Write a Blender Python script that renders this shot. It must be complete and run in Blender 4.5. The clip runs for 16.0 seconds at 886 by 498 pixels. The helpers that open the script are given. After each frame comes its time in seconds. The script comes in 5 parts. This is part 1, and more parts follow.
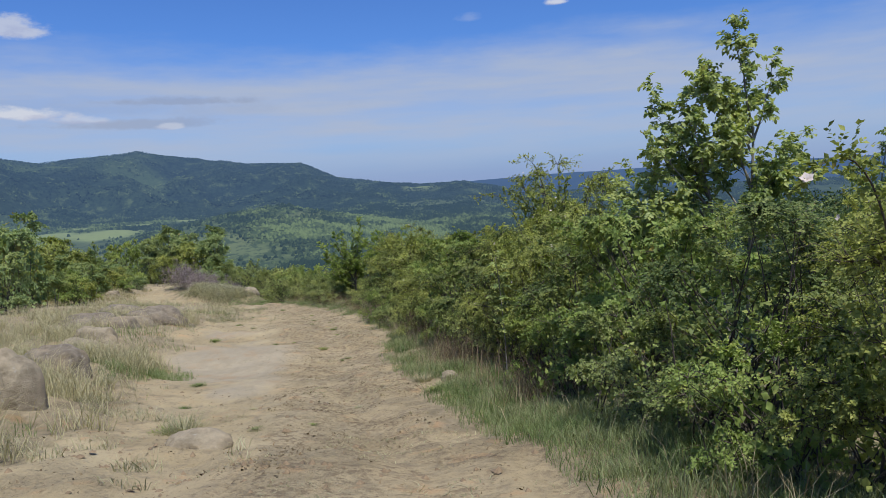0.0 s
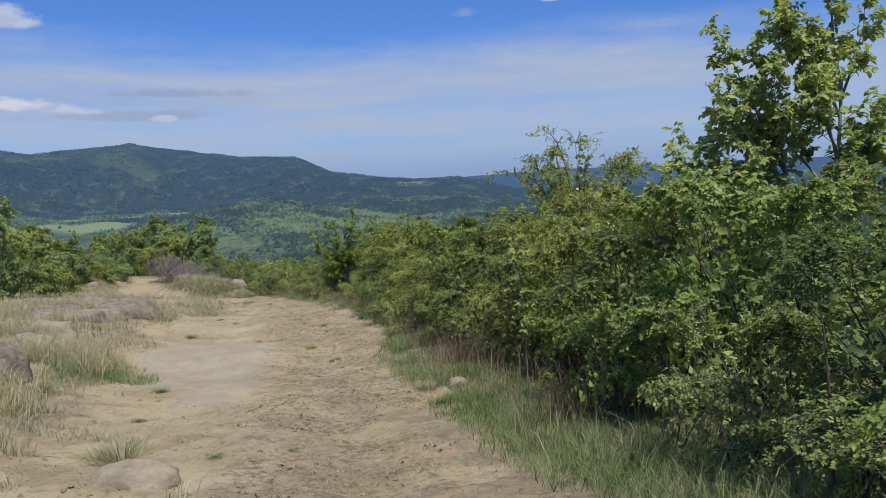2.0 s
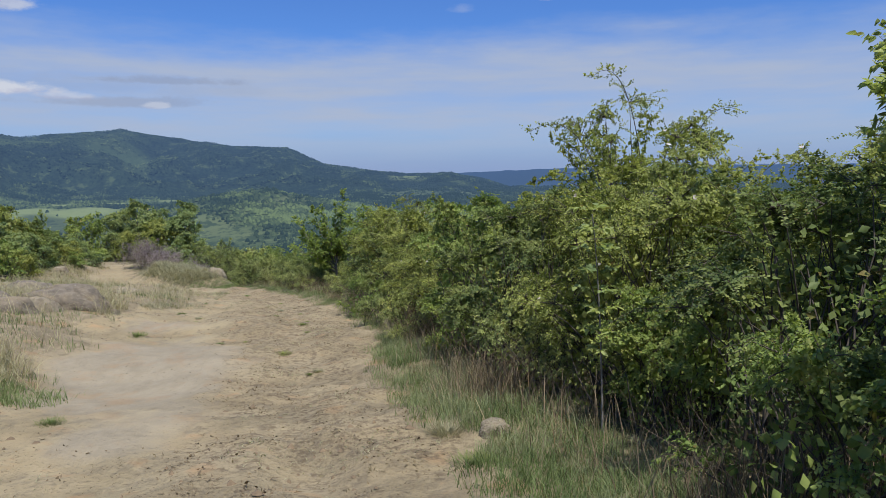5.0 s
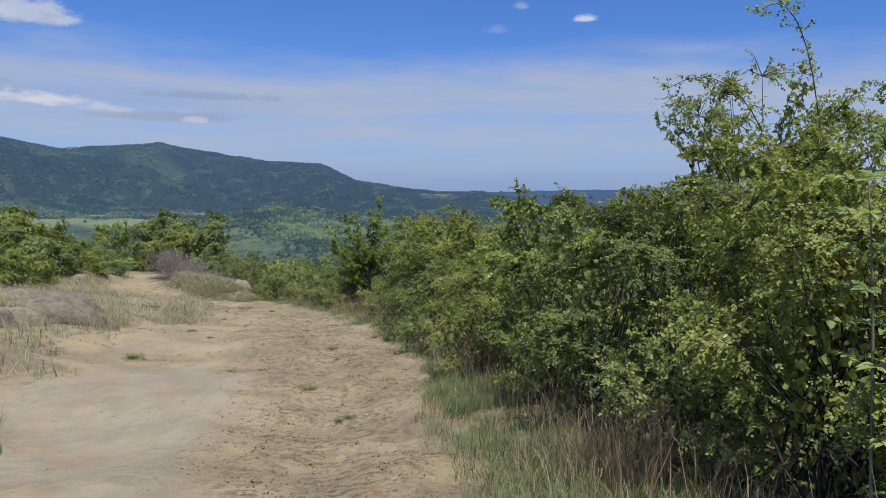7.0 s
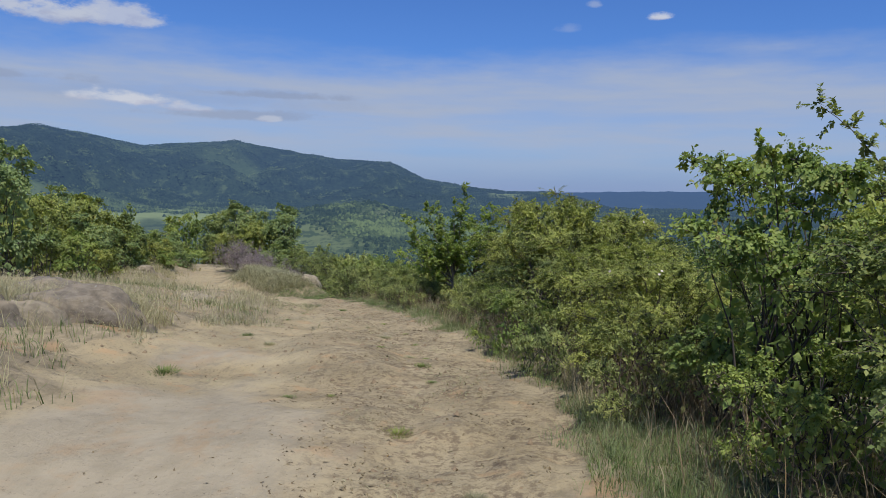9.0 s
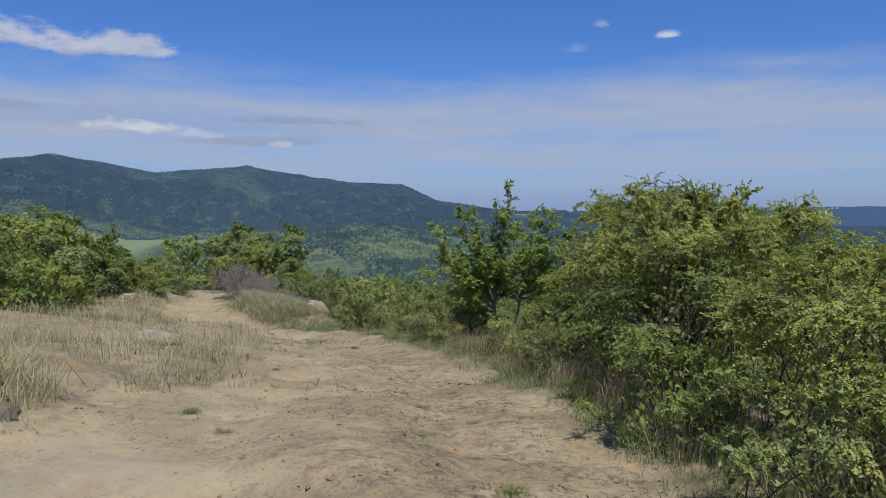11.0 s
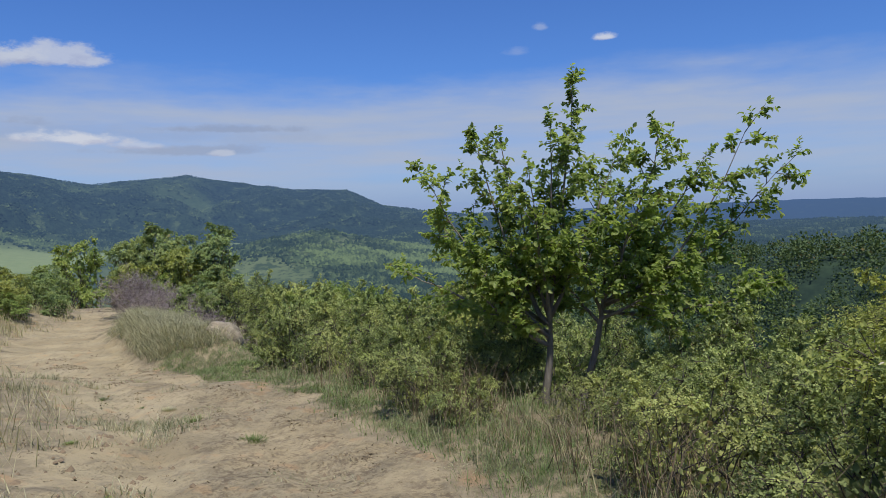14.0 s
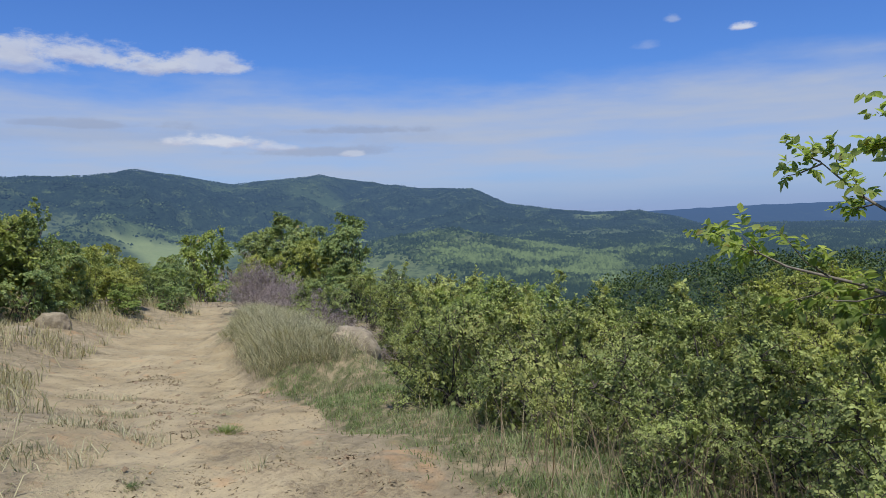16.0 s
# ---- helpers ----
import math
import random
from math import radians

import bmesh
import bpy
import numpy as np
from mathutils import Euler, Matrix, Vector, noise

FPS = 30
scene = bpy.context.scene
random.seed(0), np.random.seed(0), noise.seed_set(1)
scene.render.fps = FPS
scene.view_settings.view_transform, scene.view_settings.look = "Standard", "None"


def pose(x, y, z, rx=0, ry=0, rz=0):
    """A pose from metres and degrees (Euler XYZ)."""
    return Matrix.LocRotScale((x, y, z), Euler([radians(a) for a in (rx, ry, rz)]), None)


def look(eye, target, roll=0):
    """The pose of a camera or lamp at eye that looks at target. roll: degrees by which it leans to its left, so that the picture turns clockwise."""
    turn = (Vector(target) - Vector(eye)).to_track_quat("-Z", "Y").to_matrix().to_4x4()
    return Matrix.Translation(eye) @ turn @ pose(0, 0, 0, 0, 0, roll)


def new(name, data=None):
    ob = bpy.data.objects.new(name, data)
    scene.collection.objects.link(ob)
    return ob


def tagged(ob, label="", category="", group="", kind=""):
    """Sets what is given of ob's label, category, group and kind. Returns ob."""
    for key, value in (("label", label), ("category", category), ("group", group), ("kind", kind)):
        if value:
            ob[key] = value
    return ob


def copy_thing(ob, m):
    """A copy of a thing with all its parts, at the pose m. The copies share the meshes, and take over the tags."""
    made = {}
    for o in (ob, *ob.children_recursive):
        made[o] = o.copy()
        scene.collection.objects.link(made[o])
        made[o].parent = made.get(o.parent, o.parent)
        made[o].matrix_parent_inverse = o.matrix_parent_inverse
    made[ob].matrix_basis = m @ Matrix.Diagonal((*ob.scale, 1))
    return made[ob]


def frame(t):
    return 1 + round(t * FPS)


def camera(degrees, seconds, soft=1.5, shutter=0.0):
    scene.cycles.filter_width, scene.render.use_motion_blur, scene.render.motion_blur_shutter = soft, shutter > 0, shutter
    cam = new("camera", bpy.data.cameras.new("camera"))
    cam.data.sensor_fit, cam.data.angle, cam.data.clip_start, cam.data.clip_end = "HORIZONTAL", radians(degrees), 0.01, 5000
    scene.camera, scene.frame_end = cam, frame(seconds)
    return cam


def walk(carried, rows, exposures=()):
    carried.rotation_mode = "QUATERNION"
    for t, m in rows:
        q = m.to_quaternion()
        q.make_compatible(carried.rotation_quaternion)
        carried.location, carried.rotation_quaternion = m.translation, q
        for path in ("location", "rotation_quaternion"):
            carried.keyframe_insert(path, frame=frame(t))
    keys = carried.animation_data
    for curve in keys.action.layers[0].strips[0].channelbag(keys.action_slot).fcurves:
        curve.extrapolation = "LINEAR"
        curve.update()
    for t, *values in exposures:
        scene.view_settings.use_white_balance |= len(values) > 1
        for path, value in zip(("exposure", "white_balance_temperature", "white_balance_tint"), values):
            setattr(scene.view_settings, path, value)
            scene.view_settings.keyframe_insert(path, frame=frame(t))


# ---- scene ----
cam = camera(61.4, 16.0, soft=0.5)
METRES, EYE, TILT, LEAN, TURN = 37.0, 1.5, -4.8, 3.0, 0.0
ROWS = [
    (0.0, 0.0, 0.0, 0.0, -0.0, 0.0, -0.0),
    (0.5, -0.0004, 0.0126, -0.0007, -0.11, 0.13, 0.41),
    (1.0, -0.0027, 0.0272, -0.0026, -0.22, 0.08, 0.44),
    (1.5, -0.004, 0.0432, -0.0039, -0.38, -0.21, 0.13),
    (2.0, -0.0065, 0.06, -0.0052, -0.51, -0.34, -0.54),
    (2.5, -0.0078, 0.0742, -0.0059, -0.84, -0.39, -0.93),
    (3.0, -0.0099, 0.0886, -0.0078, -1.09, -0.46, -1.55),
    (5.5, -0.0203, 0.189, -0.0135, -1.31, -0.64, -2.68),
    (6.0, -0.0241, 0.2109, -0.015, -1.29, -0.23, -3.42),
    (6.5, -0.027, 0.2316, -0.0159, -0.47, 0.22, -3.63),
    (7.0, -0.0318, 0.2525, -0.0174, 1.05, 0.67, -3.61),
    (7.5, -0.0365, 0.273, -0.0181, 2.36, 0.96, -3.45),
    (8.0, -0.0436, 0.2938, -0.0201, 3.35, 0.84, -4.09),
    (8.5, -0.0518, 0.3213, -0.022, 4.82, 0.55, -4.76),
    (9.0, -0.0595, 0.3547, -0.0233, 6.19, 0.26, -4.77),
    (9.5, -0.0699, 0.3868, -0.0254, 7.19, 0.4, -5.13),
    (10.0, -0.0782, 0.4245, -0.0265, 7.53, 0.8, -4.95),
    (12.5, -0.1259, 0.6621, -0.0286, 5.45, 2.83, -1.22),
    (13.0, -0.1345, 0.7136, -0.0298, 4.39, 2.54, -1.6),
    (13.5, -0.1433, 0.7619, -0.0305, 3.59, 2.44, -1.76),
    (14.0, -0.1523, 0.8062, -0.032, 3.21, 2.33, -1.66),
    (14.5, -0.164, 0.8509, -0.0336, 3.95, 2.09, -1.5),
    (15.0, -0.1772, 0.8921, -0.0342, 7.09, 1.87, -1.37),
    (15.5, -0.193, 0.9312, -0.0352, 10.03, 1.88, -1.56),
    (16.0, -0.2124, 0.972, -0.0373, 12.71, 1.88, -2.54),
]
walk(cam, [(t, pose(0, 0, EYE, TILT, LEAN, TURN) @ pose(METRES * x, METRES * y, METRES * z, 90 + pitch, roll, yaw)) for t, x, y, z, yaw, pitch, roll in ROWS],
     exposures=((0, 0.0), (6, 0.0), (8, -0.06), (10, -0.13), (12.5, -0.13), (14, -0.05), (16, 0.04)))

# ---- world, sun ----
SUN_AZ, SUN_EL = 160.0, 66.0          # clockwise from +y, degrees


def nd(tree, kind, **values):
    n = tree.nodes.new(kind)
    for key, value in values.items():
        if key in n.inputs:
            n.inputs[key].default_value = value
    return n


def mathn(tree, op, a, b=None, c=None, clamp=False):
    n = tree.nodes.new("ShaderNodeMath")
    n.operation, n.use_clamp = op, clamp
    for slot, v in enumerate((a, b, c)):
        if v is None:
            continue
        if isinstance(v, (int, float)):
            n.inputs[slot].default_value = v
        else:
            tree.links.new(v, n.inputs[slot])
    return n.outputs[0]


def mixc(tree, fac, a, b, blend="MIX"):
    n = tree.nodes.new("ShaderNodeMix")
    n.data_type, n.blend_type = "RGBA", blend
    for slot, v in ((0, fac), (6, a), (7, b)):
        if isinstance(v, (int, float)):
            n.inputs[slot].default_value = v
        elif isinstance(v, tuple):
            n.inputs[slot].default_value = (*v[:3], 1)
        else:
            tree.links.new(v, n.inputs[slot])
    return n.outputs[2]


def rangen(tree, v, lo, hi, a=0.0, b=1.0, smooth=True):
    n = tree.nodes.new("ShaderNodeMapRange")
    n.interpolation_type = "SMOOTHSTEP" if smooth else "LINEAR"
    tree.links.new(v, n.inputs[0])
    for slot, x in ((1, lo), (2, hi), (3, a), (4, b)):
        n.inputs[slot].default_value = x
    return n.outputs[0]


def noisen(tree, vector, scale, detail=4.0, rough=0.55, distortion=0.0):
    n = nd(tree, "ShaderNodeTexNoise", Scale=scale, Detail=detail, Roughness=rough, Distortion=distortion)
    if vector is not None:
        tree.links.new(vector, n.inputs["Vector"])
    return n.outputs["Fac"]


def mapped(tree, vector, scale=(1, 1, 1), loc=(0, 0, 0)):
    n = tree.nodes.new("ShaderNodeMapping")
    n.inputs["Scale"].default_value, n.inputs["Location"].default_value = scale, loc
    tree.links.new(vector, n.inputs[0])
    return n.outputs[0]


def build_world():
    world = bpy.data.worlds.new("sky")
    scene.world = world
    world.use_nodes = True
    t = world.node_tree
    t.nodes.clear()
    out, bg = t.nodes.new("ShaderNodeOutputWorld"), t.nodes.new("ShaderNodeBackground")
    bg.inputs[1].default_value = 0.1
    sky = t.nodes.new("ShaderNodeTexSky")
    sky.sky_type, sky.sun_disc = "NISHITA", False
    sky.sun_elevation, sky.sun_rotation = radians(SUN_EL), radians(SUN_AZ)
    sky.altitude, sky.air_density, sky.dust_density, sky.ozone_density = 600, 1.0, 0.6, 2.0
    way = t.nodes.new("ShaderNodeTexCoord").outputs["Generated"]
    xyz = t.nodes.new("ShaderNodeSeparateXYZ")
    t.links.new(way, xyz.inputs[0])
    x, y, z = xyz.outputs
    base = mixc(t, 1.0, sky.outputs[0], (0.46, 0.755, 1.31), "MULTIPLY")
    base = mixc(t, rangen(t, z, 0.085, 0.0, 0.0, 0.92), base, (2.3, 3.25, 5.8))
    # thin high veil below about ten degrees, thinning to blue at the horizon
    veil_noise = noisen(t, mapped(t, way, (2.2, 2.2, 9.0)), 1.6, 5.0, 0.6)
    edge = mathn(t, "ADD", z, mathn(t, "MULTIPLY", mathn(t, "SUBTRACT", veil_noise, 0.5), 0.10))
    veil = rangen(t, edge, 0.20, 0.135)
    low = rangen(t, z, 0.0, 0.09, 0.25, 1.0)
    streak = noisen(t, mapped(t, way, (3.0, 3.0, 26.0)), 1.3, 4.0, 0.55)
    veil = mathn(t, "MULTIPLY", mathn(t, "MULTIPLY", veil, low), rangen(t, streak, 0.25, 0.7, 0.55, 1.0))
    col = mixc(t, veil, base, (4.1, 4.78, 6.25))
    # flat grey cloud bank and small bright cumulus, ahead only
    ahead = rangen(t, y, 0.0, 0.2)
    puff = noisen(t, mapped(t, way, (20, 20, 44)), 1.0, 8.0, 0.62)
    fine = mathn(t, "MULTIPLY", mathn(t, "SUBTRACT", puff, 0.5), 3.4)
    shade = rangen(t, noisen(t, mapped(t, way, (22, 22, 60), (3, 1, 2)), 1.0, 5.0, 0.6), 0.35, 0.65)
    for cx, cz, wx, wz, tint, top, soft in (
            (-0.53, 0.112, 0.26, 0.013, (3.3, 3.8, 5.0), 0.28, 1.6), (-0.325, 0.121, 0.065, 0.0055, (2.7, 3.2, 4.5), 0.5, 1.1),
            (-0.37, 0.094, 0.075, 0.007, (3.0, 3.5, 4.8), 0.55, 1.1), (-0.62, 0.126, 0.07, 0.005, (2.9, 3.4, 4.7), 0.45, 1.1), (-0.485, 0.106, 0.046, 0.009, (6.4, 6.7, 7.5), 0.9, 1.0),
            (-0.425, 0.100, 0.026, 0.006, (5.8, 6.2, 7.3), 0.6, 1.0), (-0.335, 0.091, 0.012, 0.004, (6.0, 6.4, 7.4), 0.55, 0.9),
            (-0.605, 0.203, 0.062, 0.017, (5.5, 5.9, 7.0), 0.85, 0.95), (-0.660, 0.190, 0.035, 0.012, (5.3, 5.8, 7.0), 0.6, 1.1), (-0.495, 0.200, 0.042, 0.014, (5.5, 5.9, 7.0), 0.8, 0.95), (-0.55, 0.196, 0.035, 0.012, (5.3, 5.8, 7.0), 0.8, 0.9),
            (0.154, 0.223, 0.013, 0.005, (6.6, 6.9, 7.7), 0.85, 1.0), (0.074, 0.241, 0.007, 0.005, (5.0, 5.6, 7.0), 0.4, 1.1),
            (0.045, 0.212, 0.012, 0.005, (4.0, 4.8, 7.0), 0.3, 1.2)):
        ex = mathn(t, "DIVIDE", mathn(t, "SUBTRACT", x, cx), wx)
        ez = mathn(t, "DIVIDE", mathn(t, "SUBTRACT", z, cz), wz)
        under = mathn(t, "MAXIMUM", ez, mathn(t, "MULTIPLY", ez, -1.9))     # flat base
        d = mathn(t, "SQRT", mathn(t, "ADD", mathn(t, "MULTIPLY", ex, ex), mathn(t, "MULTIPLY", under, under)))
        m = rangen(t, mathn(t, "ADD", d, fine), 1.05 + 0.5 * soft, 1.05 - 0.5 * soft, 0.0, top)
        lit = rangen(t, mathn(t, "ADD", ez, mathn(t, "MULTIPLY", shade, 0.9)), -0.4, 0.7)
        tone = mixc(t, lit, tuple(0.74 * c for c in tint[:2]) + (0.84 * tint[2],), tint) if tint[0] > 5 else tint
        col = mixc(t, mathn(t, "MULTIPLY", m, ahead), col, tone)
    t.links.new(col, bg.inputs[0])
    t.links.new(bg.outputs[0], out.inputs[0])


build_world()
sun = new("sun", bpy.data.lights.new("sun", "SUN"))
sun.data.energy, sun.data.angle, sun.data.color = 5.0, radians(1.5), (1.0, 0.975, 0.92)
a, e = radians(SUN_AZ), radians(SUN_EL)
sun.matrix_world = look((40 * math.sin(a) * math.cos(e), 40 * math.cos(a) * math.cos(e), 40 * math.sin(e)), (0, 0, 0))

# ---- materials ----


def material(name):
    m = bpy.data.materials.new(name)
    m.use_nodes = True
    t = m.node_tree
    t.nodes.clear()
    out = t.nodes.new("ShaderNodeOutputMaterial")
    return m, t, out


def position(t):
    return t.nodes.new("ShaderNodeNewGeometry").outputs["Position"]


def bumped(t, height, strength, distance):
    n = nd(t, "ShaderNodeBump", Strength=strength, Distance=distance)
    t.links.new(height, n.inputs["Height"])
    return n.outputs["Normal"]


def attr(t, name):
    n = t.nodes.new("ShaderNodeAttribute")
    n.attribute_name = name
    return n.outputs["Fac"]


def leaf_material(name, dark, light, yellow, passing=0.38, rough=0.55, young=(0.36, 0.385, 0.115)):
    m, t, out = material(name)
    island = t.nodes.new("ShaderNodeNewGeometry").outputs["Random Per Island"]
    pos = position(t)
    patch = noisen(t, pos, 1.3, 3.0)
    thing = t.nodes.new("ShaderNodeObjectInfo").outputs["Random"]
    c = mixc(t, rangen(t, patch, 0.3, 0.7), dark, light)
    c = mixc(t, rangen(t, island, 0.35, 1.0, 0.0, 0.8), c, light)
    c = mixc(t, rangen(t, mathn(t, "ADD", patch, mathn(t, "MULTIPLY", thing, 0.25)), 0.55, 0.85, 0.0, 0.6), c, yellow)
    c = mixc(t, rangen(t, island, 0.965, 0.98, 0.0, 0.7), c, (0.20, 0.12, 0.04))
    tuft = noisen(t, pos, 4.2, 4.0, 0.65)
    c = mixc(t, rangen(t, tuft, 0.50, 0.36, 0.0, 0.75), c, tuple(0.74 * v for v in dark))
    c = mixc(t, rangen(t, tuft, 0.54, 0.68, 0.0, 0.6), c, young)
    # new growth at the tips, plus sunlit billow tops painted through the same attribute
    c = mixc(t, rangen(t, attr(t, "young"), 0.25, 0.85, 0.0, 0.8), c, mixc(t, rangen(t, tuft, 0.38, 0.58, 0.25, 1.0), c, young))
    p = nd(t, "ShaderNodeBsdfPrincipled", Roughness=rough)
    p.inputs["Specular IOR Level"].default_value = 0.2
    t.links.new(c, p.inputs["Base Color"])
    tr = t.nodes.new("ShaderNodeBsdfTranslucent")
    t.links.new(mixc(t, 1.0, c, (1.1, 1.15, 0.72), "MULTIPLY"), tr.inputs[0])
    mix = t.nodes.new("ShaderNodeMixShader")
    mix.inputs[0].default_value = passing
    t.links.new(p.outputs[0], mix.inputs[1])
    t.links.new(tr.outputs[0], mix.inputs[2])
    t.links.new(mix.outputs[0], out.inputs[0])
    return m


def bark_material(name, dark, light):
    m, t, out = material(name)
    pos = position(t)
    n1, n2 = noisen(t, mapped(t, pos, (1, 1, 0.2)), 40.0, 4.0), noisen(t, pos, 5.0, 3.0)
    p = nd(t, "ShaderNodeBsdfPrincipled", Roughness=0.9)
    t.links.new(mixc(t, mathn(t, "MULTIPLY", n1, rangen(t, n2, 0.2, 0.8, 0.5, 1.4)), dark, light), p.inputs["Base Color"])
    t.links.new(bumped(t, n1, 0.7, 0.01), p.inputs["Normal"])
    t.links.new(p.outputs[0], out.inputs[0])
    return m


def rock_material(name, dark, light, warm):
    m, t, out = material(name)
    pos = position(t)
    big, mid, fine = noisen(t, pos, 1.7, 4.0), noisen(t, mapped(t, pos, (1, 1, 1.3)), 5.0, 6.0, 0.7), noisen(t, pos, 60.0, 3.0)
    c = mixc(t, rangen(t, mid, 0.3, 0.7), dark, light)
    c = mixc(t, rangen(t, big, 0.45, 0.7, 0.0, 0.7), c, warm)
    c = mixc(t, rangen(t, noisen(t, pos, 11.0, 3.0), 0.64, 0.74, 0.0, 0.5), c, (0.36, 0.35, 0.31))
    p = nd(t, "ShaderNodeBsdfPrincipled", Roughness=0.95)
    t.links.new(c, p.inputs["Base Color"])
    t.links.new(bumped(t, mathn(t, "ADD", mid, mathn(t, "MULTIPLY", fine, 0.3)), 1.0, 0.045), p.inputs["Normal"])
    t.links.new(p.outputs[0], out.inputs[0])
    return m


HAZE = (0.076, 0.140, 0.285)


def add_haze(t, shader, out):
    """Haze painted in: distant land gets a flat blue glow mixed over it."""
    haze = attr(t, "haze")
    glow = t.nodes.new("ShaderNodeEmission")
    glow.inputs[0].default_value = (*HAZE, 1)
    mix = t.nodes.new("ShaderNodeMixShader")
    t.links.new(haze, mix.inputs[0])
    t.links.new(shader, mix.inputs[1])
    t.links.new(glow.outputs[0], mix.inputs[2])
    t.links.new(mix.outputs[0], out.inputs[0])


def ground_material():
    m, t, out = material("earth_and_hills")
    pos = position(t)
    dirt, pale, far, wood, mead, turf, churn = (attr(t, n) for n in ("dirt", "pale", "far", "wood", "mead", "turf", "churn"))
    n1, n2, n3 = noisen(t, pos, 0.7, 4.0), noisen(t, mapped(t, pos, (1.0, 0.55, 1.0)), 4.5, 6.0, 0.7), noisen(t, pos, 24.0, 4.0, 0.7)
    sand = mixc(t, rangen(t, n1, 0.3, 0.7), (0.330, 0.262, 0.152), (0.380, 0.313, 0.190))
    sand = mixc(t, rangen(t, n2, 0.48, 0.72, 0.0, 0.7), sand, (0.185, 0.152, 0.103))
    sand = mixc(t, rangen(t, n3, 0.54, 0.70, 0.0, 0.75), sand, (0.155, 0.118, 0.074))
    sand = mixc(t, rangen(t, noisen(t, pos, 2.3, 3.0), 0.58, 0.72, 0.0, 0.6), sand, (0.41, 0.265, 0.138))
    crumb = mathn(t, "MULTIPLY", rangen(t, noisen(t, pos, 9.0, 5.0, 0.75), 0.45, 0.62), rangen(t, noisen(t, pos, 1.6, 3.0), 0.35, 0.6, 0.25, 1.0))
    sand = mixc(t, mathn(t, "MULTIPLY", churn, mathn(t, "ADD", mathn(t, "MULTIPLY", crumb, 0.85), 0.12)), sand, (0.160, 0.120, 0.075))
    slab = mixc(t, rangen(t, n2, 0.3, 0.8), (0.335, 0.285, 0.200), (0.275, 0.232, 0.158))
    slab = mixc(t, rangen(t, noisen(t, mapped(t, pos, (1.0, 0.5, 1.0)), 1.5, 5.0, 0.65), 0.50, 0.66, 0.0, 0.65), slab, (0.335, 0.235, 0.135))
    slab = mixc(t, rangen(t, noisen(t, pos, 17.0, 4.0, 0.7), 0.58, 0.70, 0.0, 0.6), slab, (0.17, 0.13, 0.085))
    c = mixc(t, rangen(t, mathn(t, "ADD", pale, mathn(t, "MULTIPLY", mathn(t, "SUBTRACT", n2, 0.5), 0.9)), 0.25, 0.95), sand, slab)
    soil = mixc(t, rangen(t, n2, 0.35, 0.7), (0.215, 0.175, 0.108), (0.345, 0.278, 0.175))
    soil = mixc(t, rangen(t, noisen(t, pos, 1.4, 3.0), 0.56, 0.7, 0.0, 0.7), soil, (0.40, 0.25, 0.13))
    soil = mixc(t, rangen(t, n1, 0.55, 0.78, 0.0, 0.5), soil, (0.11, 0.12, 0.05))
    soil = mixc(t, rangen(t, mathn(t, "ADD", turf, mathn(t, "MULTIPLY", mathn(t, "SUBTRACT", n2, 0.5), 0.9)), 0.3, 0.7), soil, mixc(t, rangen(t, n2, 0.42, 0.62), mixc(t, n1, (0.07, 0.075, 0.032), (0.14, 0.135, 0.065)), (0.27, 0.215, 0.13)))
    edge = mathn(t, "ADD", dirt, mathn(t, "MULTIPLY", mathn(t, "SUBTRACT", n2, 0.5), 1.1))
    c = mixc(t, rangen(t, edge, 0.35, 0.65), soil, c)
    f1, f2, f3 = noisen(t, pos, 0.012, 5.0), noisen(t, pos, 0.09, 4.0, 0.7), noisen(t, pos, 0.004, 3.0)
    field = mixc(t, rangen(t, f1, 0.35, 0.65), (0.055, 0.080, 0.037), (0.100, 0.130, 0.058))
    field = mixc(t, rangen(t, f3, 0.45, 0.7, 0.0, 0.5), field, (0.17, 0.18, 0.085))
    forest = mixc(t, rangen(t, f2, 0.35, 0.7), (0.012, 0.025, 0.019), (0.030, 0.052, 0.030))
    # pale and dark stands: part woodland, part cloud shade painted into the colour
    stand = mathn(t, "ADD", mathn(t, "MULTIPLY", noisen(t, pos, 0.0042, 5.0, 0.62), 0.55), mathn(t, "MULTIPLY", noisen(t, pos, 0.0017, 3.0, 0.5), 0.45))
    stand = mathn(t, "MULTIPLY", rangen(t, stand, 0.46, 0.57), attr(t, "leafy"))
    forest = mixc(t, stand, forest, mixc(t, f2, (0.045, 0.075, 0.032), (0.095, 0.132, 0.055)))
    forest = mixc(t, rangen(t, noisen(t, pos, 0.022, 5.0, 0.7), 0.54, 0.66, 0.0, 0.8), forest, (0.085, 0.115, 0.050))
    field = mixc(t, rangen(t, noisen(t, pos, 0.05, 4.0, 0.7), 0.47, 0.58, 0.0, 0.85), field, (0.030, 0.052, 0.028))
    land = mixc(t, rangen(t, mathn(t, "ADD", wood, mathn(t, "MULTIPLY", mathn(t, "SUBTRACT", f2, 0.5), 0.9)), 0.4, 0.6), field, forest)
    land = mixc(t, mead, land, mixc(t, f2, (0.15, 0.20, 0.072), (0.25, 0.285, 0.12)))
    c = mixc(t, far, c, land)
    p = nd(t, "ShaderNodeBsdfPrincipled", Roughness=0.95)
    p.inputs["Specular IOR Level"].default_value = 0.2
    t.links.new(c, p.inputs["Base Color"])
    near = mathn(t, "SUBTRACT", 1.0, far)
    smooth = mathn(t, "SUBTRACT", 1.0, mathn(t, "MULTIPLY", pale, 0.5))
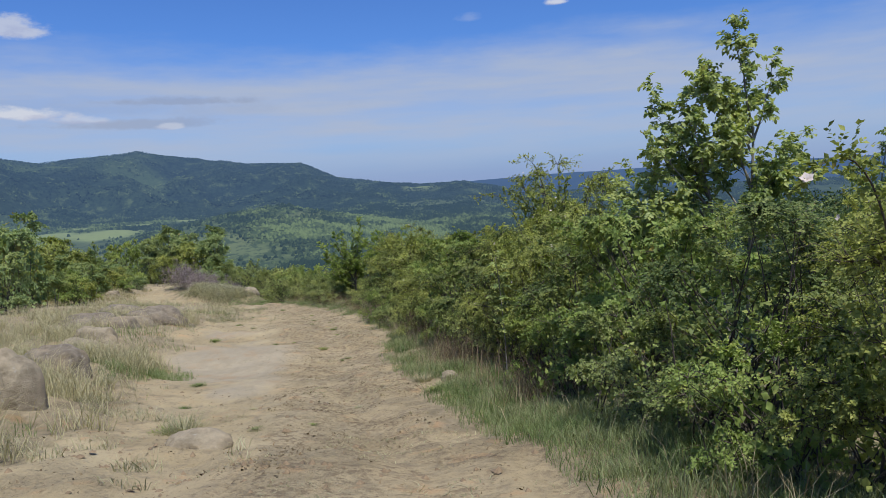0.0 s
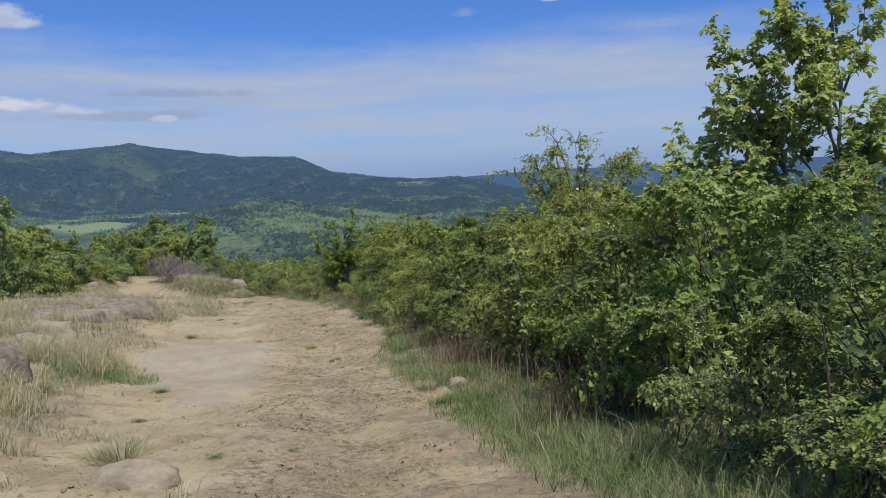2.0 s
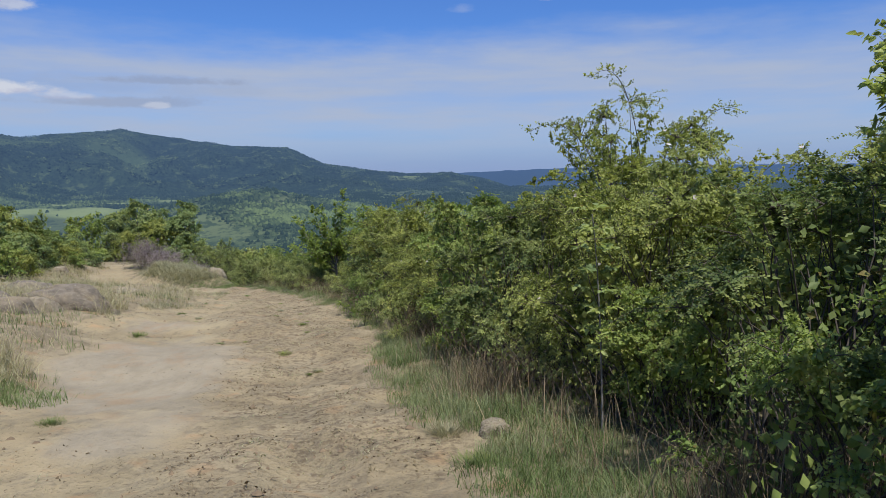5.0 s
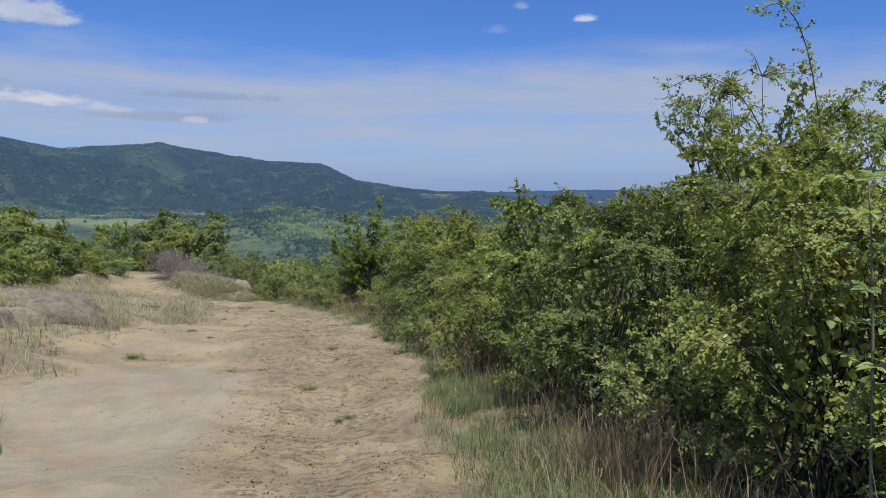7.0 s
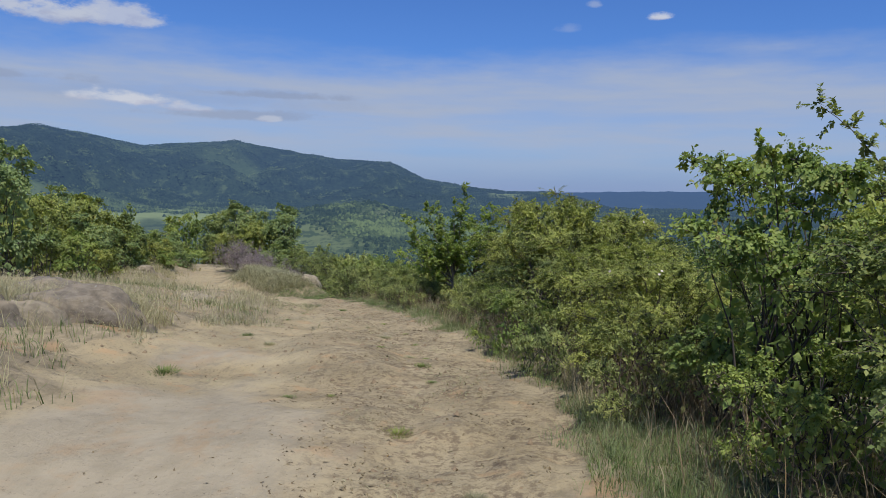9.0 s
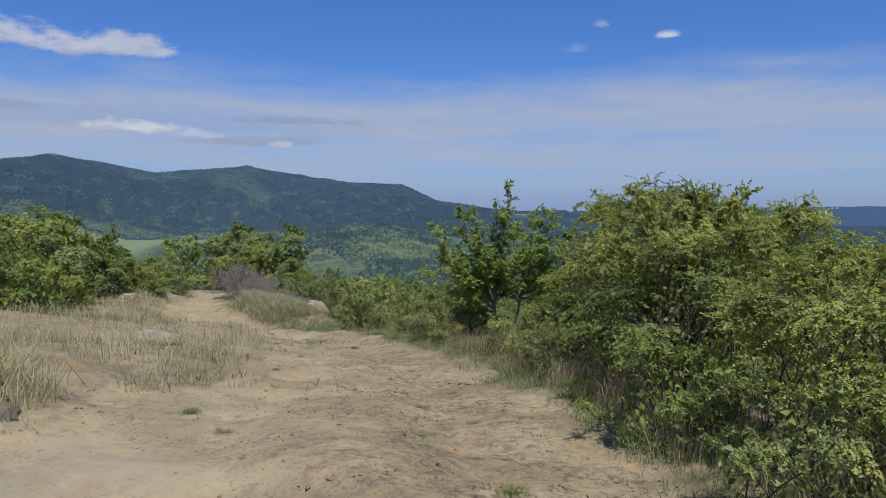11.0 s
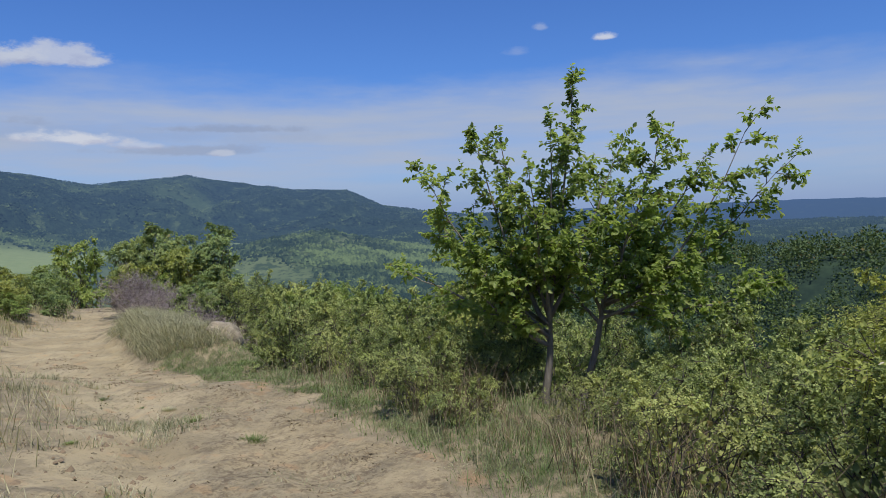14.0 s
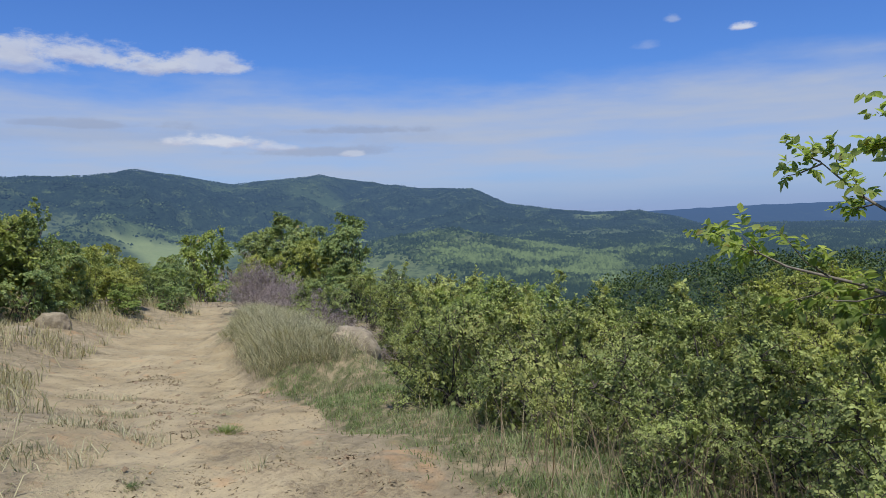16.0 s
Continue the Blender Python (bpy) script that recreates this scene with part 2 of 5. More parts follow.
    h = mathn(t, "ADD", mathn(t, "MULTIPLY", n2, 0.8), mathn(t, "ADD", mathn(t, "MULTIPLY", n3, 0.36), mathn(t, "MULTIPLY", noisen(t, pos, 75.0, 3.0, 0.7), 0.10)))
    smooth = mathn(t, "MULTIPLY", smooth, rangen(t, noisen(t, pos, 0.9, 3.0), 0.35, 0.65, 0.3, 1.0))
    t.links.new(bumped(t, mathn(t, "MULTIPLY", h, mathn(t, "MULTIPLY", near, smooth)), 1.0, 0.12), p.inputs["Normal"])
    add_haze(t, p.outputs[0], out)
    return m


def far_leaf_material(name, dark, light):
    m, t, out = material(name)
    pos = position(t)
    island = t.nodes.new("ShaderNodeNewGeometry").outputs["Random Per Island"]
    # the same stands as on the ground, painted cloud shade included
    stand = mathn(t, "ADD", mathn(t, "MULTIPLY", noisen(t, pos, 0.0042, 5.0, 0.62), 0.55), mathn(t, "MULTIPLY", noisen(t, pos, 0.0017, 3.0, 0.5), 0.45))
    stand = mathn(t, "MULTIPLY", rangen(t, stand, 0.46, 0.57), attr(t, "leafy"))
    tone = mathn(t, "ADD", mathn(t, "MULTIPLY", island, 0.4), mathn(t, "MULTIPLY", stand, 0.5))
    # crowns on the mid hill paler: its sunlit look put into the colour
    tone = mathn(t, "ADD", tone, mathn(t, "MULTIPLY", attr(t, "lit_hill"), 0.15))
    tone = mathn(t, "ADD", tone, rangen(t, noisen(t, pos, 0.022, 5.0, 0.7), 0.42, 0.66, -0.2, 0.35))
    p = nd(t, "ShaderNodeBsdfPrincipled", Roughness=0.9)
    p.inputs["Specular IOR Level"].default_value = 0.1
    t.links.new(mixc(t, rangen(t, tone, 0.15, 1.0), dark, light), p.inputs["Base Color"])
    add_haze(t, p.outputs[0], out)
    return m


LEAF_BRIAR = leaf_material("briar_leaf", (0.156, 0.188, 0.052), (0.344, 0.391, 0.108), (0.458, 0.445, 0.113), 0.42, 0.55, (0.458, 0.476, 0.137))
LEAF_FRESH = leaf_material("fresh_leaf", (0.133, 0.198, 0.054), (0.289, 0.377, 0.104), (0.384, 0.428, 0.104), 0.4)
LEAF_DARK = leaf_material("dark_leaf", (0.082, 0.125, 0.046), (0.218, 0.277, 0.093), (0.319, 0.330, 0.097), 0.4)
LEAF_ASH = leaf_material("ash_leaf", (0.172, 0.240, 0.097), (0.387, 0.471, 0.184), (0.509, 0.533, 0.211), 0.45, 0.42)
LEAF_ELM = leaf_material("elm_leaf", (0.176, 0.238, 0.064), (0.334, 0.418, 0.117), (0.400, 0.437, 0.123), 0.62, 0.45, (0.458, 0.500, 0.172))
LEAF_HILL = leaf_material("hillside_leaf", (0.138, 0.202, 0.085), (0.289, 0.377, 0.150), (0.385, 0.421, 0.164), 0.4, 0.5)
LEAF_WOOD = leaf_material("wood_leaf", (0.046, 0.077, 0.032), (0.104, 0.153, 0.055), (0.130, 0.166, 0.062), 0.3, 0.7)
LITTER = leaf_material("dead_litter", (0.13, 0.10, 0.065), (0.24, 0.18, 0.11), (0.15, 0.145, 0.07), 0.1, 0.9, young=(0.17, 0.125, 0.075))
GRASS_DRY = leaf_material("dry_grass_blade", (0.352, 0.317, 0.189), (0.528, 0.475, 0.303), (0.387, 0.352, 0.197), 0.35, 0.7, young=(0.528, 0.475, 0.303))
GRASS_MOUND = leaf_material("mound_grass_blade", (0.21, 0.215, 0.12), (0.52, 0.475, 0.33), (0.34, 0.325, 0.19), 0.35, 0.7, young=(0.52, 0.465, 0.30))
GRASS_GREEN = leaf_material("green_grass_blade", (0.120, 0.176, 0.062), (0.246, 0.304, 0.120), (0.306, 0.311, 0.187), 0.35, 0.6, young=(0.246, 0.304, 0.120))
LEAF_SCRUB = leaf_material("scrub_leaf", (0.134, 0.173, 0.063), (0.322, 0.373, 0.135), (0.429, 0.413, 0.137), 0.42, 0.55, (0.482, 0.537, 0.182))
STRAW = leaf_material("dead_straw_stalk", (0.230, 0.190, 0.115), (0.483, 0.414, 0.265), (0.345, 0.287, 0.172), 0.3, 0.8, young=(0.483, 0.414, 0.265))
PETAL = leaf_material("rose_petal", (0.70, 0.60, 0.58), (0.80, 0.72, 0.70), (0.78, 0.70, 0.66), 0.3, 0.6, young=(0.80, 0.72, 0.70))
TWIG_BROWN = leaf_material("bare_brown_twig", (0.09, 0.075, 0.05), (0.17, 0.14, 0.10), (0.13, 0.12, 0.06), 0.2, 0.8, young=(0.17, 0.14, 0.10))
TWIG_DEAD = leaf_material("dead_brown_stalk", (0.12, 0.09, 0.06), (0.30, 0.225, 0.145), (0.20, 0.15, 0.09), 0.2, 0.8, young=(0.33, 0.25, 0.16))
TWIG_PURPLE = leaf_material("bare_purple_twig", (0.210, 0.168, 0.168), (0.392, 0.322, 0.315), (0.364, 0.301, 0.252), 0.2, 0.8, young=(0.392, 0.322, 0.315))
BARK = bark_material("grey_brown_bark", (0.035, 0.028, 0.022), (0.115, 0.095, 0.075))
BARK_ELM = bark_material("elm_bark", (0.085, 0.072, 0.055), (0.24, 0.21, 0.17))
BARK_PALE = bark_material("pale_bark", (0.12, 0.11, 0.095), (0.30, 0.28, 0.25))
ROCK = rock_material("weathered_sandstone", (0.115, 0.094, 0.068), (0.235, 0.196, 0.143), (0.31, 0.245, 0.155))
ROCK_PALE = rock_material("pale_sandstone", (0.19, 0.155, 0.103), (0.325, 0.272, 0.186), (0.38, 0.305, 0.20))
CLOD = bark_material("dry_clod", (0.09, 0.062, 0.036), (0.30, 0.215, 0.125))
GROUND = ground_material()
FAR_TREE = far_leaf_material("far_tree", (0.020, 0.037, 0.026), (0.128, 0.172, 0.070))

# ---- terrain ----


def lattice(ix, iy, seed):
    h = (ix.astype(np.int64) * 374761393 + iy.astype(np.int64) * 668265263 + seed * 2147483647) & 0xFFFFFFFF
    h = ((h ^ (h >> 13)) * 1274126177) & 0xFFFFFFFF
    return ((h ^ (h >> 16)) & 0xFFFF) / 65535.0


def vnoise(x, y, seed=0):
    """Smooth noise, -1 to 1."""
    x, y = np.asarray(x, float), np.asarray(y, float)
    ix, iy = np.floor(x), np.floor(y)
    fx, fy = x - ix, y - iy
    fx, fy = fx * fx * fx * (fx * (fx * 6 - 15) + 10), fy * fy * fy * (fy * (fy * 6 - 15) + 10)
    v00, v10 = lattice(ix, iy, seed), lattice(ix + 1, iy, seed)
    v01, v11 = lattice(ix, iy + 1, seed), lattice(ix + 1, iy + 1, seed)
    return 2 * ((v00 * (1 - fx) + v10 * fx) * (1 - fy) + (v01 * (1 - fx) + v11 * fx) * fy) - 1


def fbm(x, y, octaves=4, seed=0, gain=0.5):
    total, amp = 0.0, 1.0
    for k in range(octaves):
        total = total + amp * vnoise(x * 2.03 ** k + 17.3 * k, y * 2.03 ** k - 9.1 * k, seed + k)
        amp *= gain
    return total


def step(v, lo, hi):
    s = np.clip((np.asarray(v, float) - lo) / (hi - lo), 0, 1)
    return s * s * (3 - 2 * s)


EDGE_Y = (-30, -10, 0, 5, 10, 15, 20, 25, 32, 36, 41, 45, 50, 58, 68, 80)
EDGE_R = (4.0, 2.4, 1.7, 1.15, 0.25, -1.0, -1.85, -2.5, -4.7, -5.7, -9.0, -11.7, -15.6, -21.0, -26.0, -32.5)
EDGE_L = (-2.0, -2.6, -3.0, -3.9, -5.2, -6.2, -7.7, -8.9, -9.3, -10.3, -12.4, -16.6, -21, -24.7, -27.2, -36)
PROF_Y = (-400, -30, 0, 7, 11, 15, 20, 25, 32, 36, 41, 45, 50, 60, 70, 80, 100, 150, 220, 400)
PROF_Z = (12, 4.0, 0.06, -1.02, -1.84, -2.3, -2.8, -3.05, -3.75, -4.25, -4.5, -5.2, -5.8, -6.4, -6.5, -7.4, -11, -26, -52, -95)


def smooth_interp(v, xs, ys):
    return sum(np.interp(np.asarray(v, float) + o, xs, ys) for o in (-2.4, -1.2, 0, 1.2, 2.4)) / 5


def right_edge(y):
    return smooth_interp(y, EDGE_Y, EDGE_R)


def left_edge(y):
    return smooth_interp(y, EDGE_Y, EDGE_L)


def dirt_mask(x, y):
    r, l = right_edge(y), left_edge(y)
    w = 0.55 * fbm(x * 0.7, y * 0.7, 3, 5)
    m = step(r - x + w, -0.35, 0.45) * step(x - l + w, -0.5, 0.6)
    return m * step(y, 82, 74) * step(y, -40, -30)


def near_z(x, y, fine=True):
    x, y = np.asarray(x, float), np.asarray(y, float)
    r, l = right_edge(y), left_edge(y)
    z = smooth_interp(y, PROF_Y, PROF_Z)
    dl, dr = l - x, x - r
    z = z + 0.62 * step(dl, -1.5, 2.5) * step(y, 2, 10) * (1 - 0.55 * step(y, 27, 33)) + 0.035 * np.maximum(dl - 3, 0) * step(y, 260, 80)
    z = z + 0.10 * step(dr, -0.2, 1.2) - 0.16 * np.maximum(dr - 2.2, 0) - 0.12 * np.maximum(dr - 12, 0)
    # the bank beside the bend of the track
    z = z + 0.85 * step(dr, -0.1, 1.1) * step(dr, 4.2, 2.2) * step(y, 48.5, 51) * step(y, 64, 57)
    z = z + 0.5 * step(dl, -0.3, 1.8) * step(y, 46, 52) * step(y, 72, 62)
    z = z + 0.10 * fbm(x * 0.35, y * 0.35, 3, 11)
    if fine:
        d = dirt_mask(x, y)
        rough = 0.045 * fbm(x * 1.7, y * 1.7, 4, 21) - 0.05 * np.abs(fbm(x * 1.1 + 3, y * 0.7, 3, 31)) * d
        z = z + rough * (1 - 0.6 * pale_mask(x, y))
        lane = (x - (r + l) / 2) / np.maximum(r - l, 1.0)
        z = z - 0.07 * d * (np.exp(-((lane - 0.24) / 0.07) ** 2) + np.exp(-((lane + 0.16) / 0.07) ** 2)) * (1 - pale_mask(x, y))
    return z


def pale_mask(x, y):
    """The worn smooth slab in the track."""
    c = -5.5 - 0.25 * (np.asarray(y, float) - 18.5)
    d = np.hypot((np.asarray(x, float) - c) / 2.0, (np.asarray(y, float) - 18.0) / 6.0) + 0.35 * fbm(np.asarray(x) * 0.6, np.asarray(y) * 0.4, 3, 41)
    return step(d, 1.25, 0.6)


# skylines as seen from the track: bearing in degrees, rise in degrees
MAIN_A = (-180, -120, -70, -50, -43, -38, -35, -32, -28.5, -26, -22.2, -19, -14.5, -10.5, -8, -5, -1.5, 2, 4.2, 6.2, 8.4, 12, 20, 60, 180)
MAIN_E = (1.5, 2.0, 2.8, 3.1, 3.45, 3.7, 4.1, 3.65, 3.05, 3.25, 3.68, 3.22, 2.5, 2.38, 1.2, 0.75, 0.28, 0.34, -0.1, -0.75, -1.2, -1.5, -1.8, -1.2, 1.5)
MID_A = (-180, -60, -45, -30, -25, -20, -16.5, -12.2, -7.9, -3.6, 1.3, 3.8, 8, 14, 40, 180)
MID_E = (-6, -6, -6, -4.6, -3.0, -1.9, -1.2, -0.7, -1.6, -2.4, -3.3, -4.0, -4.6, -4.8, -4.8, -3)
SPUR_A = (-180, -20, -6, -2.8, 0.1, 3.8, 8.4, 12, 17, 32, 60, 180)
SPUR_E = (-14, -14, -9.5, -6.4, -5.4, -4.8, -4.0, -4.1, -3.6, -2.4, -1.6, -8)
FAR_A = (-180, -12, -4, 3, 10, 20, 40, 180)
FAR_E = (0.1, 0.1, 0.15, 0.42, 0.62, 0.7, 0.6, 0.1)
EYE_Z, HUB = -2.0, (-5.0, 22.0)


def ridge(a, r, aa, ee, at, near_w, far_w, wobble, seed):
    rc = at * (1 + wobble * fbm(a * 0.05 + seed, a * 0 + 3.1, 3, seed))
    crest = EYE_Z + np.tan(np.radians(np.interp(a, aa, ee))) * rc
    d = r - rc
    fall = np.where(d < 0, np.abs(d) / near_w, d / far_w)
    return crest, np.clip(fall, 0, 3)


def far_z(x, y):
    dx, dy = x - HUB[0], y - HUB[1]
    r, a = np.hypot(dx, dy), np.degrees(np.arctan2(dx, dy))
    floor = np.interp(r, (0, 60, 110, 200, 350, 600, 900, 1300, 2000, 3500, 5000), (-14, -14, -22, -48, -66, -76, -70, -46, -30, -80, -70))
    floor = floor + 9 * fbm(x / 190, y / 190, 4, 51) * step(r, 150, 500) * (1 - 0.7 * step(r, 1100, 1300))
    z = floor
    for args, spur_amp in (((a, r, MAIN_A, MAIN_E, 2300.0, 950.0, 900.0, 0.10, 61), 0.62), ((a, r, MID_A, MID_E, 1020.0, 330.0, 420.0, 0.10, 71), 0.5),
                           ((a, r, SPUR_A, SPUR_E, 250.0, 120.0, 160.0, 0.10, 81), 0.3), ((a, r, FAR_A, FAR_E, 4350.0, 900.0, 600.0, 0.03, 91), 0.3)):
        crest, fall = ridge(*args)
        cut = 1.0 - 1.0 * np.abs(fbm(x / 260, y / 260, 3, 101)) * 1.0
        shape = np.clip(1 - fall - 2.4 * spur_amp * (1 - cut) * fall * (1 - np.clip(fall, 0, 1)), 0, 1)
        shape = shape * shape * (3 - 2 * shape) * 0.75 + shape * 0.25
        z = np.maximum(z, floor + (crest - floor) * shape)
    z = z + 4 * np.abs(fbm(x / 210, y / 210, 3, 115)) * step(r, 900, 1500) * step(r, 2500, 1900)
    return z + 2.0 * fbm(x / 45, y / 45, 3, 111) * step(r, 300, 700)


def wood_mask(x, y):
    r = np.hypot(x - HUB[0], y - HUB[1])
    v = 0.74 + 0.9 * fbm(x / 260, y / 260, 4, 121) + 0.6 * step(r, 1450, 1800) * step(r, 4200, 3400) - 0.4 * step(fbm(x / 420, y / 420, 3, 127), 0.15, 0.6) * step(r, 900, 1300)
    z = far_z(x, y)
    v = v + 0.4 * step(r, 1950, 2150) + 0.5 * step(z, -42, -10) * step(r, 700, 1200) + 0.30 * step(r, 650, 800) * step(r, 1250, 1100)
    v = v - 0.55 * step(z, -48, -62) * step(r, 500, 900)
    return np.where(r < 480, np.maximum(v, 0.9), v)
# ---- end of terrain ----


# share of the painted haze, growing with distance
def haze_mask(x, y):
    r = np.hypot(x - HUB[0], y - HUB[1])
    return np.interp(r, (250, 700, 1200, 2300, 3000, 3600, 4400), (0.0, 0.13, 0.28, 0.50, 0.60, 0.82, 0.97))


def lit_leafy_mask(x, y):
    """Where pale broadleaf stands mix in; cloud shade is painted as darker woods half way up the ridge and low on the
    eastern side.
    """
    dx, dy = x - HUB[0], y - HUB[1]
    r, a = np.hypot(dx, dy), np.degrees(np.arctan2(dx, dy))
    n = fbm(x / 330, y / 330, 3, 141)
    shade_belt = step(r + 150 * n, 1560, 1680) * step(r + 150 * n, 2120 + 12 * np.clip(a + 14, 0, 30), 1990 + 12 * np.clip(a + 14, 0, 30))
    shade_east = step(a + 4 * n, 0.5, 5) * (1 - 0.5 * step(r, 1500, 1750) * step(r, 2100, 1900))
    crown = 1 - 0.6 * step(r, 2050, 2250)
    return step(r, 420, 900) * (1 - 0.88 * shade_belt) * (1 - 0.9 * shade_east) * crown


def far_meadow(x, y):
    dx, dy = x - HUB[0], y - HUB[1]
    r, a = np.hypot(dx, dy), np.degrees(np.arctan2(dx, dy))
    w = 0.5 * fbm(x / 160, y / 160, 3, 131)
    m = 0
    for bearing, half, at, deep in ((-32, 3.4, 1290, 95), (-28.5, 2.4, 1340, 75), (-35.5, 1.5, 1380, 40), (-26, 1.6, 1440, 40), (-17, 1.3, 1130, 60), (-15.2, 1.2, 1380, 60), (-5.3, 1.6, 2250, 60), (-2.0, 1.5, 1950, 30), (-24.5, 3.0, 1270, 95), (-23.0, 2.0, 1450, 40), (-19.0, 1.2, 1500, 35)):
        m = np.maximum(m, step(np.hypot((a - bearing) / half, (r - at) / deep) + 0.8 * w, 1.35, 0.7))
    return m


def mesh_from(name, verts, faces_flat, sizes, smooth=False):
    me = bpy.data.meshes.new(name)
    verts = np.asarray(verts, np.float32)
    faces_flat = np.asarray(faces_flat, np.int32)
    me.vertices.add(len(verts))
    me.vertices.foreach_set("co", verts.ravel())
    me.loops.add(len(faces_flat))
    me.loops.foreach_set("vertex_index", faces_flat)
    n = len(faces_flat) // sizes
    me.polygons.add(n)
    me.polygons.foreach_set("loop_start", np.arange(n, dtype=np.int32) * sizes)
    if smooth:
        me.polygons.foreach_set("use_smooth", np.ones(n, bool))
    me.update(calc_edges=True)
    return me


def grid_faces(nr, nc, offset=0, wrap=False):
    i, j = np.meshgrid(np.arange(nr - 1), np.arange(nc if wrap else nc - 1), indexing="ij")
    j2 = (j + 1) % nc
    f = np.stack([i * nc + j, i * nc + j2, (i + 1) * nc + j2, (i + 1) * nc + j], -1).reshape(-1, 4)
    return f + offset


def graded(lo, hi, pitch, far_lo, far_hi, growth):
    core = np.arange(lo, hi + pitch / 2, pitch)
    out_hi, out_lo, s = [core[-1]], [core[0]], pitch
    while out_hi[-1] < far_hi:
        s *= growth
        out_hi.append(out_hi[-1] + s)
    s = pitch
    while out_lo[-1] > far_lo:
        s *= growth
        out_lo.append(out_lo[-1] - s)
    return np.concatenate([out_lo[:0:-1], core, out_hi[1:]])


def build_ground():
    xs = graded(-13, 4, 0.17, -240, 240, 1.10)
    ys = graded(3, 56, 0.20, -240, 200, 1.10)
    X, Y = np.meshgrid(xs, ys)
    Z = near_z(X, Y)
    R = np.hypot(X - HUB[0], Y - HUB[1])
    side = step(Y, 60, 110) + step(X, 25, 80)
    Z = Z - 14 * step(R, 120, 220) * np.clip(side, 0, 1)
    v1 = np.stack([X, Y, Z], -1).reshape(-1, 3)
    f1 = grid_faces(len(ys), len(xs))
    ang = np.radians(np.concatenate([np.arange(-62, 52, 0.3), np.arange(52, 298, 3.0)]))
    rad = [45.0]
    while rad[-1] < 4900:
        rad.append(rad[-1] * 1.021 + 0.5)
    rad = np.array(rad)
    A, Rr = np.meshgrid(ang, rad)
    X2, Y2 = HUB[0] + Rr * np.sin(A), HUB[1] + Rr * np.cos(A)
    Z2 = far_z(X2, Y2)
    behind = step(np.cos(A - radians(-5)), 0.45, 0.1)
    Z2 = Z2 - 10 * step(Rr, 170, 60) - 60 * behind * step(Rr, 420, 200)
    v2 = np.stack([X2, Y2, Z2], -1).reshape(-1, 3)
    f2 = grid_faces(len(rad), len(ang), len(v1), wrap=True)
    f2 = f2[:, ::-1]
    me = mesh_from("ground", np.concatenate([v1, v2]), np.concatenate([f1, f2]).ravel(), 4, smooth=True)
    lane = (X - (right_edge(Y) + left_edge(Y)) / 2) / np.maximum(right_edge(Y) - left_edge(Y), 1.0) + 0.1 * fbm(X * 0.6, Y * 0.3, 3, 271)
    x2, y2 = X2.ravel(), Y2.ravel()
    n1, n2 = len(v1), len(v2)
    for name, a1, a2 in (("dirt", dirt_mask(X, Y).ravel(), np.zeros(n2)), ("pale", (pale_mask(X, Y) * dirt_mask(X, Y)).ravel(), np.zeros(n2)),
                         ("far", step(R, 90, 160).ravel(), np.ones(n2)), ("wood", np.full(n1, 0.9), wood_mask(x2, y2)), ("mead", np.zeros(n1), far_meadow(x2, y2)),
                         ("haze", np.zeros(n1), haze_mask(x2, y2)), ("leafy", np.zeros(n1), lit_leafy_mask(x2, y2)), ("churn", (step(lane, -0.1, 0.12) * step(Y, 50, 36)).ravel(), np.zeros(n2)), ("turf", step(X - right_edge(Y), -0.1, 0.6).ravel(), np.ones(n2))):
        me.attributes.new(name, "FLOAT", "POINT").data.foreach_set("value", np.concatenate([a1, a2]).astype(np.float32))
    me.materials.append(GROUND)
    return tagged(new("ground", me), "sandy hillside with a worn dirt track and wooded hills beyond", "ground", kind="structure")


build_ground()

# ---- building blocks for plants ----


def unit(v):
    return v / np.maximum(np.linalg.norm(v, axis=-1, keepdims=True), 1e-9)


def leaf_arrays(base, along, normal, length, width, fold=0.25, six=False):
    """Folded leaves, one island each."""
    along, normal = unit(along), unit(normal)
    side = unit(np.cross(along, normal))
    normal = np.cross(side, along)
    L, W = np.asarray(length)[:, None], np.asarray(width)[:, None]
    n = len(base)
    if six:
        droop = -0.12 * L * normal
        rows = [base, base + 0.35 * L * along + 0.5 * W * side + fold * W * normal, base + 0.72 * L * along + 0.36 * W * side + fold * 0.7 * W * normal + 0.5 * droop,
                base + L * along + droop, base + 0.72 * L * along - 0.36 * W * side + fold * 0.7 * W * normal + 0.5 * droop,
                base + 0.35 * L * along - 0.5 * W * side + fold * W * normal]
        tri = np.array([[0, 1, 2], [0, 2, 3], [0, 3, 4], [0, 4, 5]])
    else:
        rows = [base, base + 0.45 * L * along + 0.5 * W * side + fold * W * normal, base + L * along, base + 0.45 * L * along - 0.5 * W * side + fold * W * normal]
        tri = np.array([[0, 1, 2], [0, 2, 3]])
    k = len(rows)
    v = np.stack(rows, 1).reshape(-1, 3)
    f = (np.arange(n)[:, None, None] * k + tri[None]).reshape(-1, 3)
    return v, f


